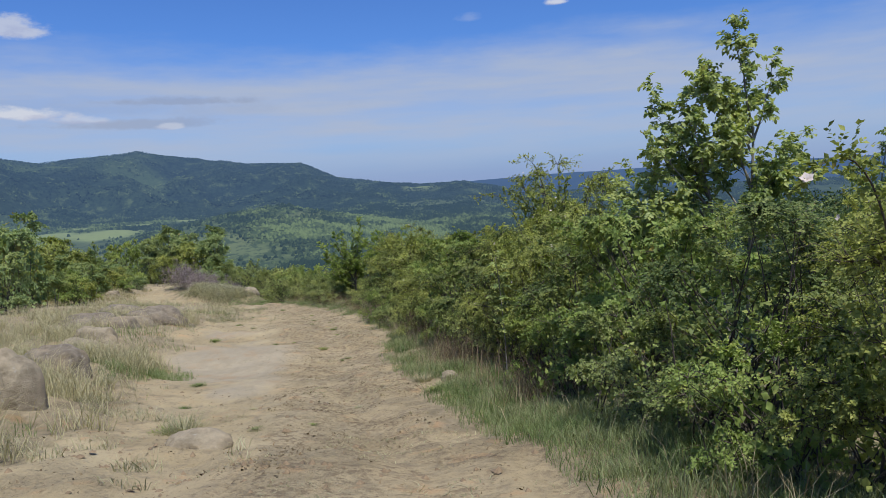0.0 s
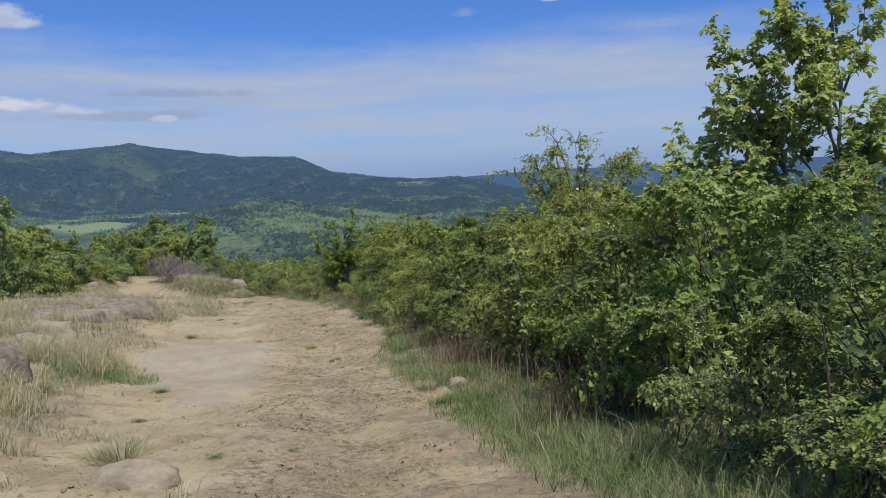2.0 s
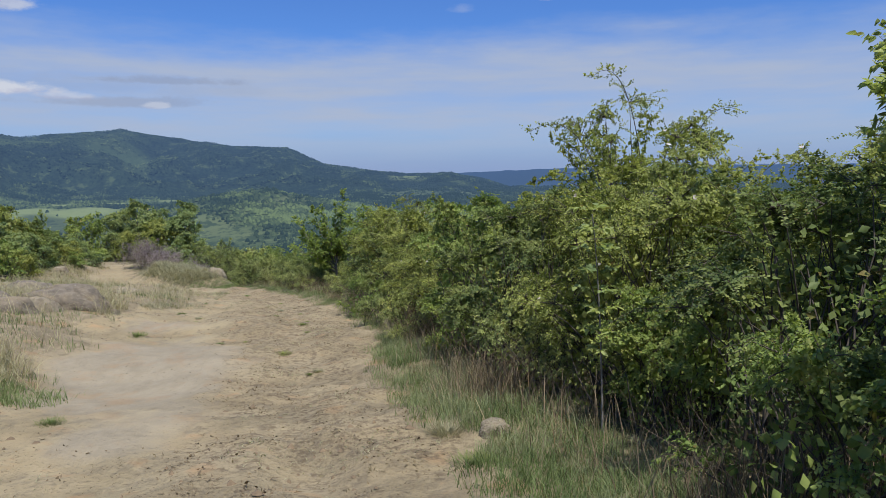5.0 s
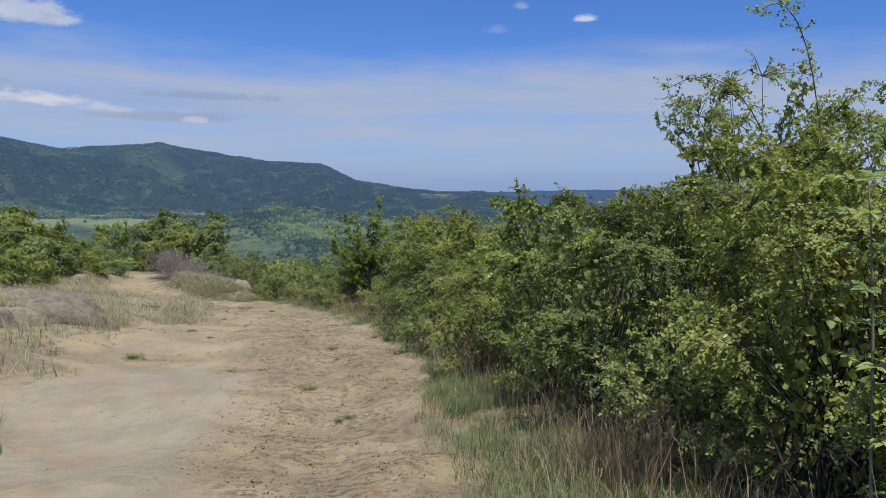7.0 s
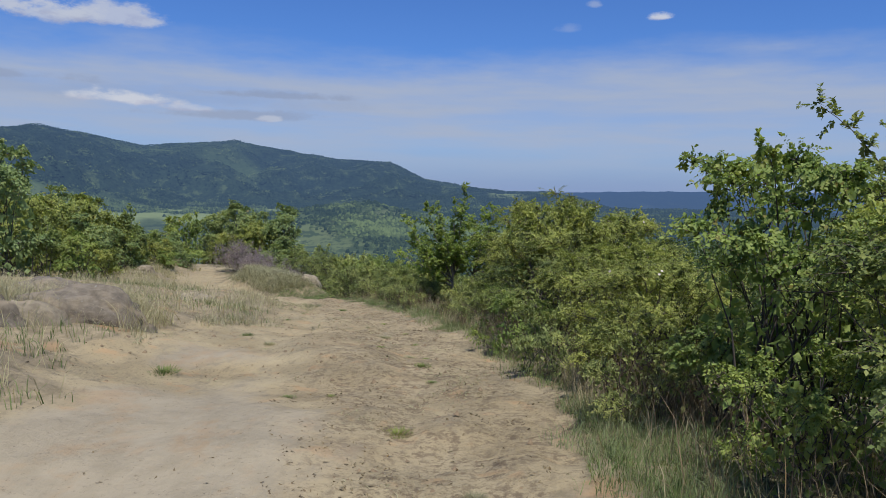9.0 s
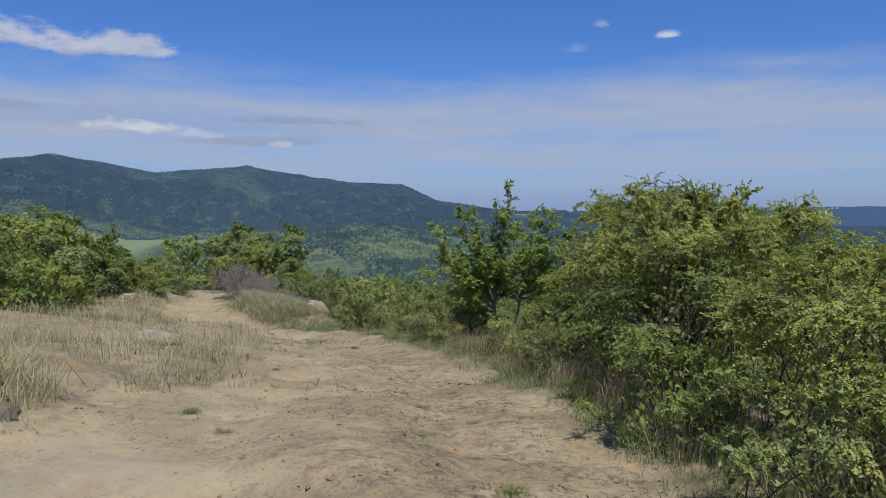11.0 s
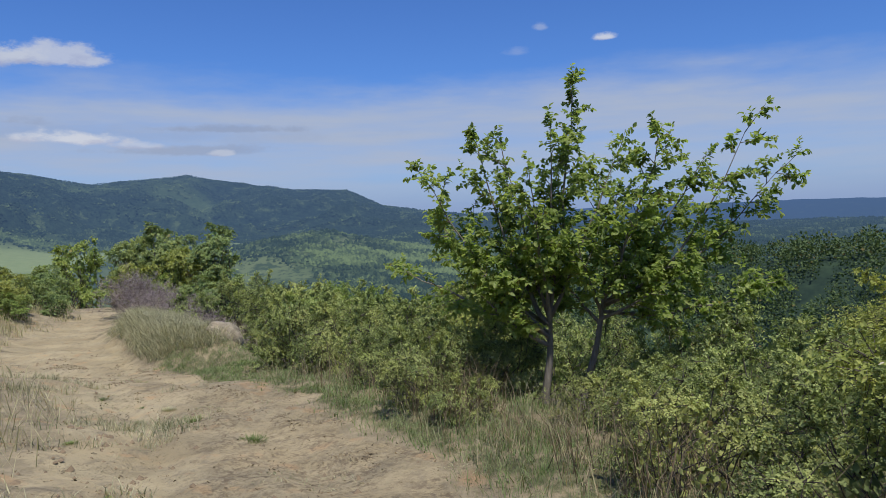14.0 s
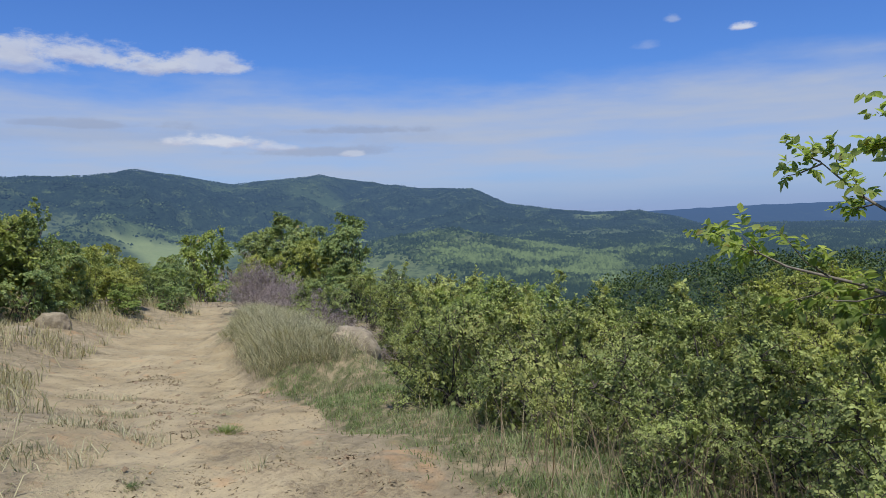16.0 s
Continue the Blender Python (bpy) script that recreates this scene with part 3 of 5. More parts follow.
def tube_arrays(p0, p1, r0, r1, sides=5):
    p0, p1 = np.asarray(p0, float), np.asarray(p1, float)
    d = unit(p1 - p0)
    ref = np.where(np.abs(d[:, 2:3]) > 0.9, np.array([[1.0, 0, 0]]), np.array([[0, 0, 1.0]]))
    u = unit(np.cross(d, ref))
    w = np.cross(d, u)
    ang = np.arange(sides) * 2 * np.pi / sides
    ring = np.cos(ang)[None, :, None] * u[:, None] + np.sin(ang)[None, :, None] * w[:, None]
    a = p0[:, None] + ring * np.asarray(r0)[:, None, None]
    b = p1[:, None] + ring * np.asarray(r1)[:, None, None]
    v = np.concatenate([a, b], 1).reshape(-1, 3)
    j = np.arange(sides)
    q = np.stack([j, (j + 1) % sides, (j + 1) % sides + sides, j + sides], -1)
    f = (np.arange(len(p0))[:, None, None] * 2 * sides + q[None]).reshape(-1, 4)
    return v, f


def joined(parts):
    vs, fs, off = [], [], 0
    for v, f in parts:
        vs.append(v)
        fs.append(f + off)
        off += len(v)
    return np.concatenate(vs), np.concatenate(fs)


def part(name, me, mat, parent, label=""):
    me.materials.append(mat)
    ob = new(name, me)
    ob.parent = parent
    return tagged(ob, label)


def grow(rng, start, way, length, radius, level, plan, segs, tips, bare=0.22):
    """Branches: plan is, per level, (children, child length ratio, spread, rise, wander)."""
    kids, ratio, spread, rise, wander = plan[level]
    n = (6, 4, 2)[min(level, 2)]
    p, d = np.array(start, float), unit(np.array(way, float))
    pts = [p.copy()]
    for i in range(n):
        d = unit(d + rng.normal(0, wander, 3) + np.array([0, 0, rise]))
        q = p + d * length / n
        if level < 2 or len(tips) % 2:
            segs.append((p.copy(), q.copy(), radius * (1 - 0.8 * i / n), radius * (1 - 0.8 * (i + 1) / n), level))
        p = q
        pts.append(p.copy())
    if level == len(plan) - 1:
        tips.append(pts)
        return
    tips.append([pts[-2], (pts[-2] + pts[-1]) / 2, pts[-1] + 0.1 * length * d / n])
    for k in range(kids):
        f = rng.uniform(bare, 1.0) if level == 0 else rng.uniform(0.15, 1.0)
        i = min(int(f * n), n - 1)
        at = pts[i] + (pts[i + 1] - pts[i]) * (f * n - i)
        along = unit(pts[i + 1] - pts[i])
        side = unit(np.cross(along, rng.normal(0, 1, 3)))
        grow(rng, at, unit(along * (1 - spread) + side * spread), length * ratio * rng.uniform(0.7, 1.25) * (1.15 - 0.45 * f),
             radius * (1 - 0.7 * f) * 0.6, level + 1, plan, segs, tips)


def sprays(rng, twigs, out, per, size, aspect=0.62, six=False, up=0.6, outward=0.5, jitter=0.35, droop=0.0, start=0.12, tone=None):
    """Leaves set alternately to both sides of each twig, in flat sprays that face up and outwards."""
    pts = np.array(twigs)                      # twigs x points x 3
    n, k = len(pts), pts.shape[1] - 1
    f = (start + (1 - start) * (np.arange(per) + rng.uniform(0.1, 1.0, (n, per))) / per) * k
    i = np.minimum(f.astype(int), k - 1)
    row = np.arange(n)[:, None]
    a, b = pts[row, i], pts[row, i + 1]
    at = (a + (b - a) * (f - i)[..., None]).reshape(-1, 3)
    along = unit((b - a).reshape(-1, 3))
    facing = np.repeat(np.asarray(out, float), per, 0)
    normal = unit(rng.normal(0, jitter, at.shape) + np.array([0, 0, up]) + outward * facing)
    hand = np.tile(np.where(np.arange(per) % 2, 1.0, -1.0), n)[:, None]
    way = unit(unit(np.cross(along, normal)) * hand + 0.6 * along + rng.normal(0, 0.25, at.shape) + np.array([0, 0, -droop]))
    s = size * rng.uniform(0.55, 1.2, len(at))
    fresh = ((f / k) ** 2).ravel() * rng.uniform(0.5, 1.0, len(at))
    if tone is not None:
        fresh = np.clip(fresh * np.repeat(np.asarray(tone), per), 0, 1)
    v, q = leaf_arrays(at, way, normal, s, s * aspect, 0.16, six)
    return v, q, np.repeat(fresh, 6 if six else 4)


def with_core(leaves, v, q, tone=0.0):
    """Adds further leaves to a mass of leaves."""
    lv, lf, fresh = leaves
    return np.concatenate([lv, v]), np.concatenate([lf, q + len(lv)]), np.concatenate([fresh, np.full(len(v), tone)])


def plant_meshes(seed, stems, height, plan, lean, radius, per, size, aspect):
    """A list of stem meshes and one mass of leaves."""
    rng = np.random.default_rng(seed)
    woods, tips = [], []
    for k in range(stems):
        segs = []
        az = 2 * np.pi * (k + rng.uniform(-0.35, 0.35)) / stems
        tilt = lean * rng.uniform(0.2, 1.15)
        way = (np.cos(az) * math.sin(tilt), np.sin(az) * math.sin(tilt), math.cos(tilt))
        b = rng.uniform(0, 0.25)
        grow(rng, (b * np.cos(az), b * np.sin(az), -0.08), way, height * rng.uniform(0.75, 1.05), radius * rng.uniform(0.7, 1.1), 0, plan, segs, tips)
        p0, p1, r0, r1 = (np.array([q[i] for q in segs]) for i in range(4))
        woods.append(tube_arrays(p0, p1, np.maximum(r0, 0.0025), np.maximum(r1, 0.0018), 3))
    return woods, sprays(rng, tips, np.zeros((len(tips), 3)), per, size, aspect, up=0.7, outward=0.0, jitter=0.55)


def plant(name, label, category, meshes, wood_mat, leaf_mat, wood_name="stem", leaf_name="foliage", group=""):
    woods, (lv, lf, fresh) = meshes
    root = tagged(new(name), label, category, group)
    for wv, wf in woods[:6] if len(woods) > 14 else woods:
        part(wood_name, mesh_from(wood_name, wv, wf.ravel(), 4, True), wood_mat, root)
    if len(woods) > 14:                            # the finer wood, past counting
        wv, wf = joined(woods[6:])
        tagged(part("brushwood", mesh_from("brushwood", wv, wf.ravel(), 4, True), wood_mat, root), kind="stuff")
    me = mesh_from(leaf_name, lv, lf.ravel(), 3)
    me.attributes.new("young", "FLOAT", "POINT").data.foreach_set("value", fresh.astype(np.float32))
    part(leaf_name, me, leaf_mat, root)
    return root


def put(x, y, turn=0.0, size=1.0, tall=1.0, sink=0.05, tilt=0.0):
    z = float(near_z(x, y, False)) - sink
    return Matrix.Translation((x, y, z)) @ Euler((0, tilt, 0)).to_matrix().to_4x4() @ Euler((0, 0, turn)).to_matrix().to_4x4() @ Matrix.Diagonal((size, size, size * tall, 1))


def top_of(ob):
    """The height that nearly all leaves of a plant stay under."""
    me = max((c.data for c in ob.children), key=lambda d: len(d.vertices))
    co = np.empty(len(me.vertices) * 3, np.float32)
    me.vertices.foreach_get("co", co)
    return float(np.percentile(co[2::3], 98.5))


def copy_at(ob, m):
    made = copy_thing(ob, Matrix.Identity(4))
    made.matrix_basis = m
    return made


def scatter_copies(kinds, places, used=()):
    """The first copy of each kind is moved into place, the rest are copied."""
    used = set(used)
    for k, x, y, turn, size, high in places:
        ob = kinds[k]
        natural = high / top_of(ob)
        wide = min(max(size, natural * 0.8), natural * 1.35)
        m = put(x, y, turn, wide, natural / wide)
        if k not in used:
            used.add(k)
            ob.matrix_basis = m
        else:
            copy_at(ob, m)


def chain_tube(pts, r0, r1, sides=4):
    pts = np.asarray(pts)
    r = np.linspace(r0, r1, len(pts))
    return tube_arrays(pts[:-1], pts[1:], r[:-1], r[1:], sides)


def bush_meshes(seed, width, height, lumps, twigs, per, size, aspect=0.72, canes=0, skirt=0.5, dome=(0.5, 2.0), core=0, foot=0.10, ragged=0.22):
    """A bush of overlapping leafy boughs: one stem a bough, with its twigs, and one mass of leaves that is dense inside."""
    rng = np.random.default_rng(seed)
    woods, tips, outs, tones = [], [], [], []
    golden = 2.399963
    heads = max(7, lumps // 6)
    billows = []
    for k in range(heads):                         # rounded billows, with gaps between them
        f = (k // 2 + 0.5) / (heads / 2)
        az = k * golden + rng.uniform(-0.4, 0.4)
        swell = width * rng.uniform(0.12, 0.19)
        if k % 2:                                  # the flanks, down to the ground
            rr = width * rng.uniform(0.22, 0.36)
            zc = height * (foot + skirt * (f * 1.618 % 1.0))
        else:                                      # the domed top
            rr = 0.36 * width * math.sqrt(f) * rng.uniform(0.8, 1.15)
            zc = (height * (1 - dome[0] * (rr / (0.5 * width)) ** dome[1]) - swell * 0.9) * rng.uniform(1 - ragged, 1.0)
        billows.append((np.array([rr * np.cos(az), rr * np.sin(az), max(zc, swell * 0.5)]), swell, rng.uniform(0.0, 0.8)))
    for k in range(lumps):
        middle, swell, mood = billows[k % heads]
        rad = width * rng.uniform(0.050, 0.100)
        lean = unit(rng.normal(0, 0.75, 3) + 0.35 * unit(middle * np.array([1, 1, 0]) + 1e-6) + np.array([0, 0, 0.75]))
        c = middle + lean * swell * rng.uniform(0.5, 0.95) * np.array([1.1, 1.1, 0.85])
        c[2] = max(c[2], rad * 0.6)
        base = np.array([0.24 * width * rng.uniform(-1, 1), 0.24 * width * rng.uniform(-1, 1), -0.1])
        u = np.linspace(0, 1, 6)[:, None]
        stem = base + (c - base) * np.concatenate([u ** 1.4, u ** 1.4, u], 1) + rng.normal(0, 0.03, (6, 3)) * u
        parts = [chain_tube(stem, 0.004 + 0.0045 * height, 0.003)]
        outer = unit(np.array([c[0], c[1], 0.0]) + 1e-6)
        way = unit(rng.normal(0, 1, (twigs, 3)) + 0.5 * outer + np.array([0, 0, 0.35]))
        reach = rad * (0.6 + 0.95 * rng.uniform(0, 1, (twigs, 1)) ** 1.8) * np.array([1.45, 1.45, 0.78])
        p0 = c + way * reach * 0.2
        p2 = c + way * reach - np.array([0, 0, 0.12]) * rad * rng.uniform(0, 2, (twigs, 1))
        p1 = (p0 + p2) / 2 + rng.normal(0, 0.025, (twigs, 3)) + np.array([0, 0, 0.05])
        tips.extend(np.stack([p0, p1, p2], 1))
        outs.extend(unit(0.6 * way + 0.5 * outer))
        # upward sides of a billow get paler leaves: sunlight put into the colour
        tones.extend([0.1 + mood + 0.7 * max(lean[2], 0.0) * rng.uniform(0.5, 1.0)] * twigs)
        h = slice(0, twigs, 3)
        parts.append(tube_arrays(np.repeat(c[None], len(p0[h]), 0), p1[h], np.full(len(p0[h]), 0.006), np.full(len(p0[h]), 0.003), 3))
        parts.append(tube_arrays(p1[h], p2[h], np.full(len(p0[h]), 0.003), np.full(len(p0[h]), 0.0015), 3))
        woods.append(joined(parts))
    for k in range(canes):                         # long shoots that stand clear of the top
        az = k * golden + rng.uniform(-0.5, 0.5)
        out = np.array([np.cos(az), np.sin(az), 0])
        q = rng.uniform(0.08, 0.3)
        start = np.array([q * width * np.cos(az), q * width * np.sin(az), height * 0.62])
        length, bend = height * rng.uniform(0.20, 0.38), rng.uniform(0.4, 1.3)
        pts, p, d = [start], start.copy(), unit(out * 0.35 + np.array([0, 0, 1.0]))
        for i in range(9):
            d = unit(d + out * bend * 0.11 * (i / 4) + np.array([0, 0, -0.10 * bend * (i / 5)]) + rng.normal(0, 0.04, 3))
            p = p + d * length / 9
            pts.append(p.copy())
        woods.append(chain_tube(pts, 0.008, 0.002, 3))
        for i in range(2, 10):
            for _ in range(4):
                w = unit(rng.normal(0, 1, 3) + np.array([0, 0, 0.3]))
                l = rng.uniform(0.05, 0.15)
                tips.append(np.stack([pts[i], pts[i] + w * l * 0.5, pts[i] + w * l]))
                outs.append(w)
                tones.append(1.2)
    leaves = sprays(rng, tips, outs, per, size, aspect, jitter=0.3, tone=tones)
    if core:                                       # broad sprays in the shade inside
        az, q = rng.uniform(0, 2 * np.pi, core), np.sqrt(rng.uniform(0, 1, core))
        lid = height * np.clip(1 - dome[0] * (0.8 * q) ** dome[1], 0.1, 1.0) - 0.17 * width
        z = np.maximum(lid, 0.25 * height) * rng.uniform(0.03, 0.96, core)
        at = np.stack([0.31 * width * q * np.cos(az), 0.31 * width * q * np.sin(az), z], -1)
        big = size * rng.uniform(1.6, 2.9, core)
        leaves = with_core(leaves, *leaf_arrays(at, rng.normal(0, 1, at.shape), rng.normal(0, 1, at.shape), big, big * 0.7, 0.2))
    return woods, leaves


BESIDE, SLOPE, HILLSIDE = "bushes beside the track", "low shrubs on the slope", "bushes on the hillside"

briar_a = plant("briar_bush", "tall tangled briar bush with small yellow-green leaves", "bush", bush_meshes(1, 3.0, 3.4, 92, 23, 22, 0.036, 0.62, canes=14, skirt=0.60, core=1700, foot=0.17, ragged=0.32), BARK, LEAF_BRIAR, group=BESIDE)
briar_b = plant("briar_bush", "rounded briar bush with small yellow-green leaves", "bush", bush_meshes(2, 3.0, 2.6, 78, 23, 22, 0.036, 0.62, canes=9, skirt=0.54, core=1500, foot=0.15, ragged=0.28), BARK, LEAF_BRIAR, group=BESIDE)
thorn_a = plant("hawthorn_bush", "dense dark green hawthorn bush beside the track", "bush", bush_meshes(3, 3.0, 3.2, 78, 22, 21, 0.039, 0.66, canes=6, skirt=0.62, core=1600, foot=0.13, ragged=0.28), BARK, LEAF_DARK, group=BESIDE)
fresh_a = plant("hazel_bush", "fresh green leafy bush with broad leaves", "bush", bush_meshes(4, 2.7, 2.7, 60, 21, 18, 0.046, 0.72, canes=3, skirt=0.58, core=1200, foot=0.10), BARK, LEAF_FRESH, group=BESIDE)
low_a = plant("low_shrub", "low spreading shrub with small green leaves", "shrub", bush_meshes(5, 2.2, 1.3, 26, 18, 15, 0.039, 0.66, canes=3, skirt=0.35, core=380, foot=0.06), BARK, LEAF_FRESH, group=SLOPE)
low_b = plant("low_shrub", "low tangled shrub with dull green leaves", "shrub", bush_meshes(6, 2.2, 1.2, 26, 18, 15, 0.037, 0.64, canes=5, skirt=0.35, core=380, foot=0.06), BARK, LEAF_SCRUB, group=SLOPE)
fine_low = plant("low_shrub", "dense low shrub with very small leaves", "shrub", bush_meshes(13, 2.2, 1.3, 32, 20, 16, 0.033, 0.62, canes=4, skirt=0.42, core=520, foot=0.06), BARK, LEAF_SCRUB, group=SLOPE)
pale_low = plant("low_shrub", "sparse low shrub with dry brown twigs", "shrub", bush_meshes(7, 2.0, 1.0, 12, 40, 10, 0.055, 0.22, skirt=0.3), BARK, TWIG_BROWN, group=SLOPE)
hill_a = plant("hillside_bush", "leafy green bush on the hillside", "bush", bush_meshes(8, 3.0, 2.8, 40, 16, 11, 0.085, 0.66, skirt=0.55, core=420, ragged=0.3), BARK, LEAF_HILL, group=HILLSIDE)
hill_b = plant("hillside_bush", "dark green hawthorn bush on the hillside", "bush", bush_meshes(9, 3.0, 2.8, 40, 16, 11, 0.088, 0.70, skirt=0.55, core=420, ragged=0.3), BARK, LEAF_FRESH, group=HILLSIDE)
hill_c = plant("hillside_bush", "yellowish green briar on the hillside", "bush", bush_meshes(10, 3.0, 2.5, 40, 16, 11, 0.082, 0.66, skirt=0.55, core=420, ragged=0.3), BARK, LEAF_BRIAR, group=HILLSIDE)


def blossoms(ob, seed, count):
    """A few open five-petalled flowers near the tips of a briar."""
    rng = np.random.default_rng(seed)
    me = max((c.data for c in ob.children), key=lambda d: len(d.vertices))
    co = np.empty(len(me.vertices) * 3, np.float32)
    me.vertices.foreach_get("co", co)
    co = co.reshape(-1, 3)
    r = np.hypot(co[:, 0], co[:, 1])
    spots = co[rng.choice(np.nonzero((r > np.percentile(r, 88)) | (co[:, 2] > np.percentile(co[:, 2], 92)))[0], count)]
    for c in spots:
        out = unit(np.array([c[0], c[1], 0.8]) + rng.normal(0, 0.3, 3))
        u = unit(np.cross(out, np.array([0.3, 0.5, 0.8])))
        w = np.cross(out, u)
        ang = np.arange(5) * 2 * np.pi / 5
        ray = np.cos(ang)[:, None] * u + np.sin(ang)[:, None] * w + 0.3 * out
        v, f = leaf_arrays(np.repeat(c[None] + out * 0.03, 5, 0), ray, np.repeat(out[None], 5, 0), np.full(5, 0.026), np.full(5, 0.026), 0.1)
        part("blossom", mesh_from("blossom", v, f.ravel(), 3), PETAL, ob, "pale pink open blossom")


blossoms(briar_a, 3, 9)
blossoms(briar_b, 4, 7)


def arching_shoot(label, seed, x, y, side, tall, droop, flower):
    """A long briar cane that rises, leans over to one side and hangs at its tip."""
    rng = np.random.default_rng(seed)
    f = np.linspace(0, 1, 18)[:, None]
    pts = np.concatenate([side[0] * f ** 2.2, side[1] * f ** 2.2, tall * (1 - (1 - f) ** 2) - droop * f ** 6], 1)
    sprigs = []
    for p in np.repeat(pts[5:], 5, 0):
        w = unit(rng.normal(0, 1, 3) + np.array([0, 0, 0.3])) * rng.uniform(0.06, 0.19)
        sprigs.append(np.stack([p, p + w * 0.5, p + w]))
    ob = plant("briar_shoot", label, "briar", ([chain_tube(pts, 0.011, 0.003, 5)], sprays(rng, sprigs, np.zeros((len(sprigs), 3)), 11, 0.040, 0.62)), BARK, LEAF_BRIAR)
    if flower:
        petals = np.arange(5) * 2 * np.pi / 5
        face = unit(np.array([-0.35, -0.6, 0.72]))
        across = unit(np.cross(face, np.array([0.0, 0.0, 1.0])))
        spread = np.cos(petals)[:, None] * across + np.sin(petals)[:, None] * np.cross(face, across) + 0.45 * face
        v, q = leaf_arrays(np.repeat(pts[-1:], 5, 0), spread, np.repeat(face[None], 5, 0), np.full(5, 0.040), np.full(5, 0.042), 0.12)
        part("blossom", mesh_from("blossom", v, q.ravel(), 3), PETAL, ob, "pale pink open blossom")
    ob.matrix_basis = put(x, y, sink=0.0)


arching_shoot("arching briar shoot with a pale pink blossom", 61, 2.45, 3.95, (-0.77, -0.49), 2.2, 0.24, True)
arching_shoot("tall briar cane arching out of the thicket", 62, 2.55, 17.0, (-0.95, -0.3), 5.1, 0.35, False)
arching_shoot("long briar cane leaning over the bushes", 63, 3.0, 17.6, (0.7, -0.9), 4.6, 0.2, False)
arching_shoot("long briar cane leaning over the bushes", 64, 1.9, 16.2, (-1.2, 0.3), 4.0, 0.3, False)

f = np.linspace(0, 1, 12)[:, None]
stalk = np.concatenate([-0.12 * f ** 2, 0.02 * np.sin(5 * f), 2.15 * f], 1)
rng = np.random.default_rng(65)
fronds = []
for i in range(4, 12):                             # paired leaves, each a frond of leaflets
    for turn in (0.0, 2.1, 4.2):
        az = turn + 1.05 * (i % 2) + rng.uniform(-0.3, 0.3)
        w = np.array([np.cos(az), np.sin(az), 0.45]) * rng.uniform(0.16, 0.24)
        fronds.append(np.stack([stalk[i], stalk[i] + w * 0.5 + np.array([0, 0, 0.02]), stalk[i] + w + np.array([0, 0, -0.03])]))
sapling = plant("ash_sapling", "slender young ash sapling with pale paired leaves", "sapling",
                ([chain_tube(stalk, 0.012, 0.004, 6)], sprays(rng, fronds, np.zeros((len(fronds), 3)), 13, 0.085, 0.5, six=True, up=0.9, jitter=0.2, start=0.25)), BARK_PALE, LEAF_ASH)
sapling.matrix_basis = put(0.98, 13.2, sink=0.0)

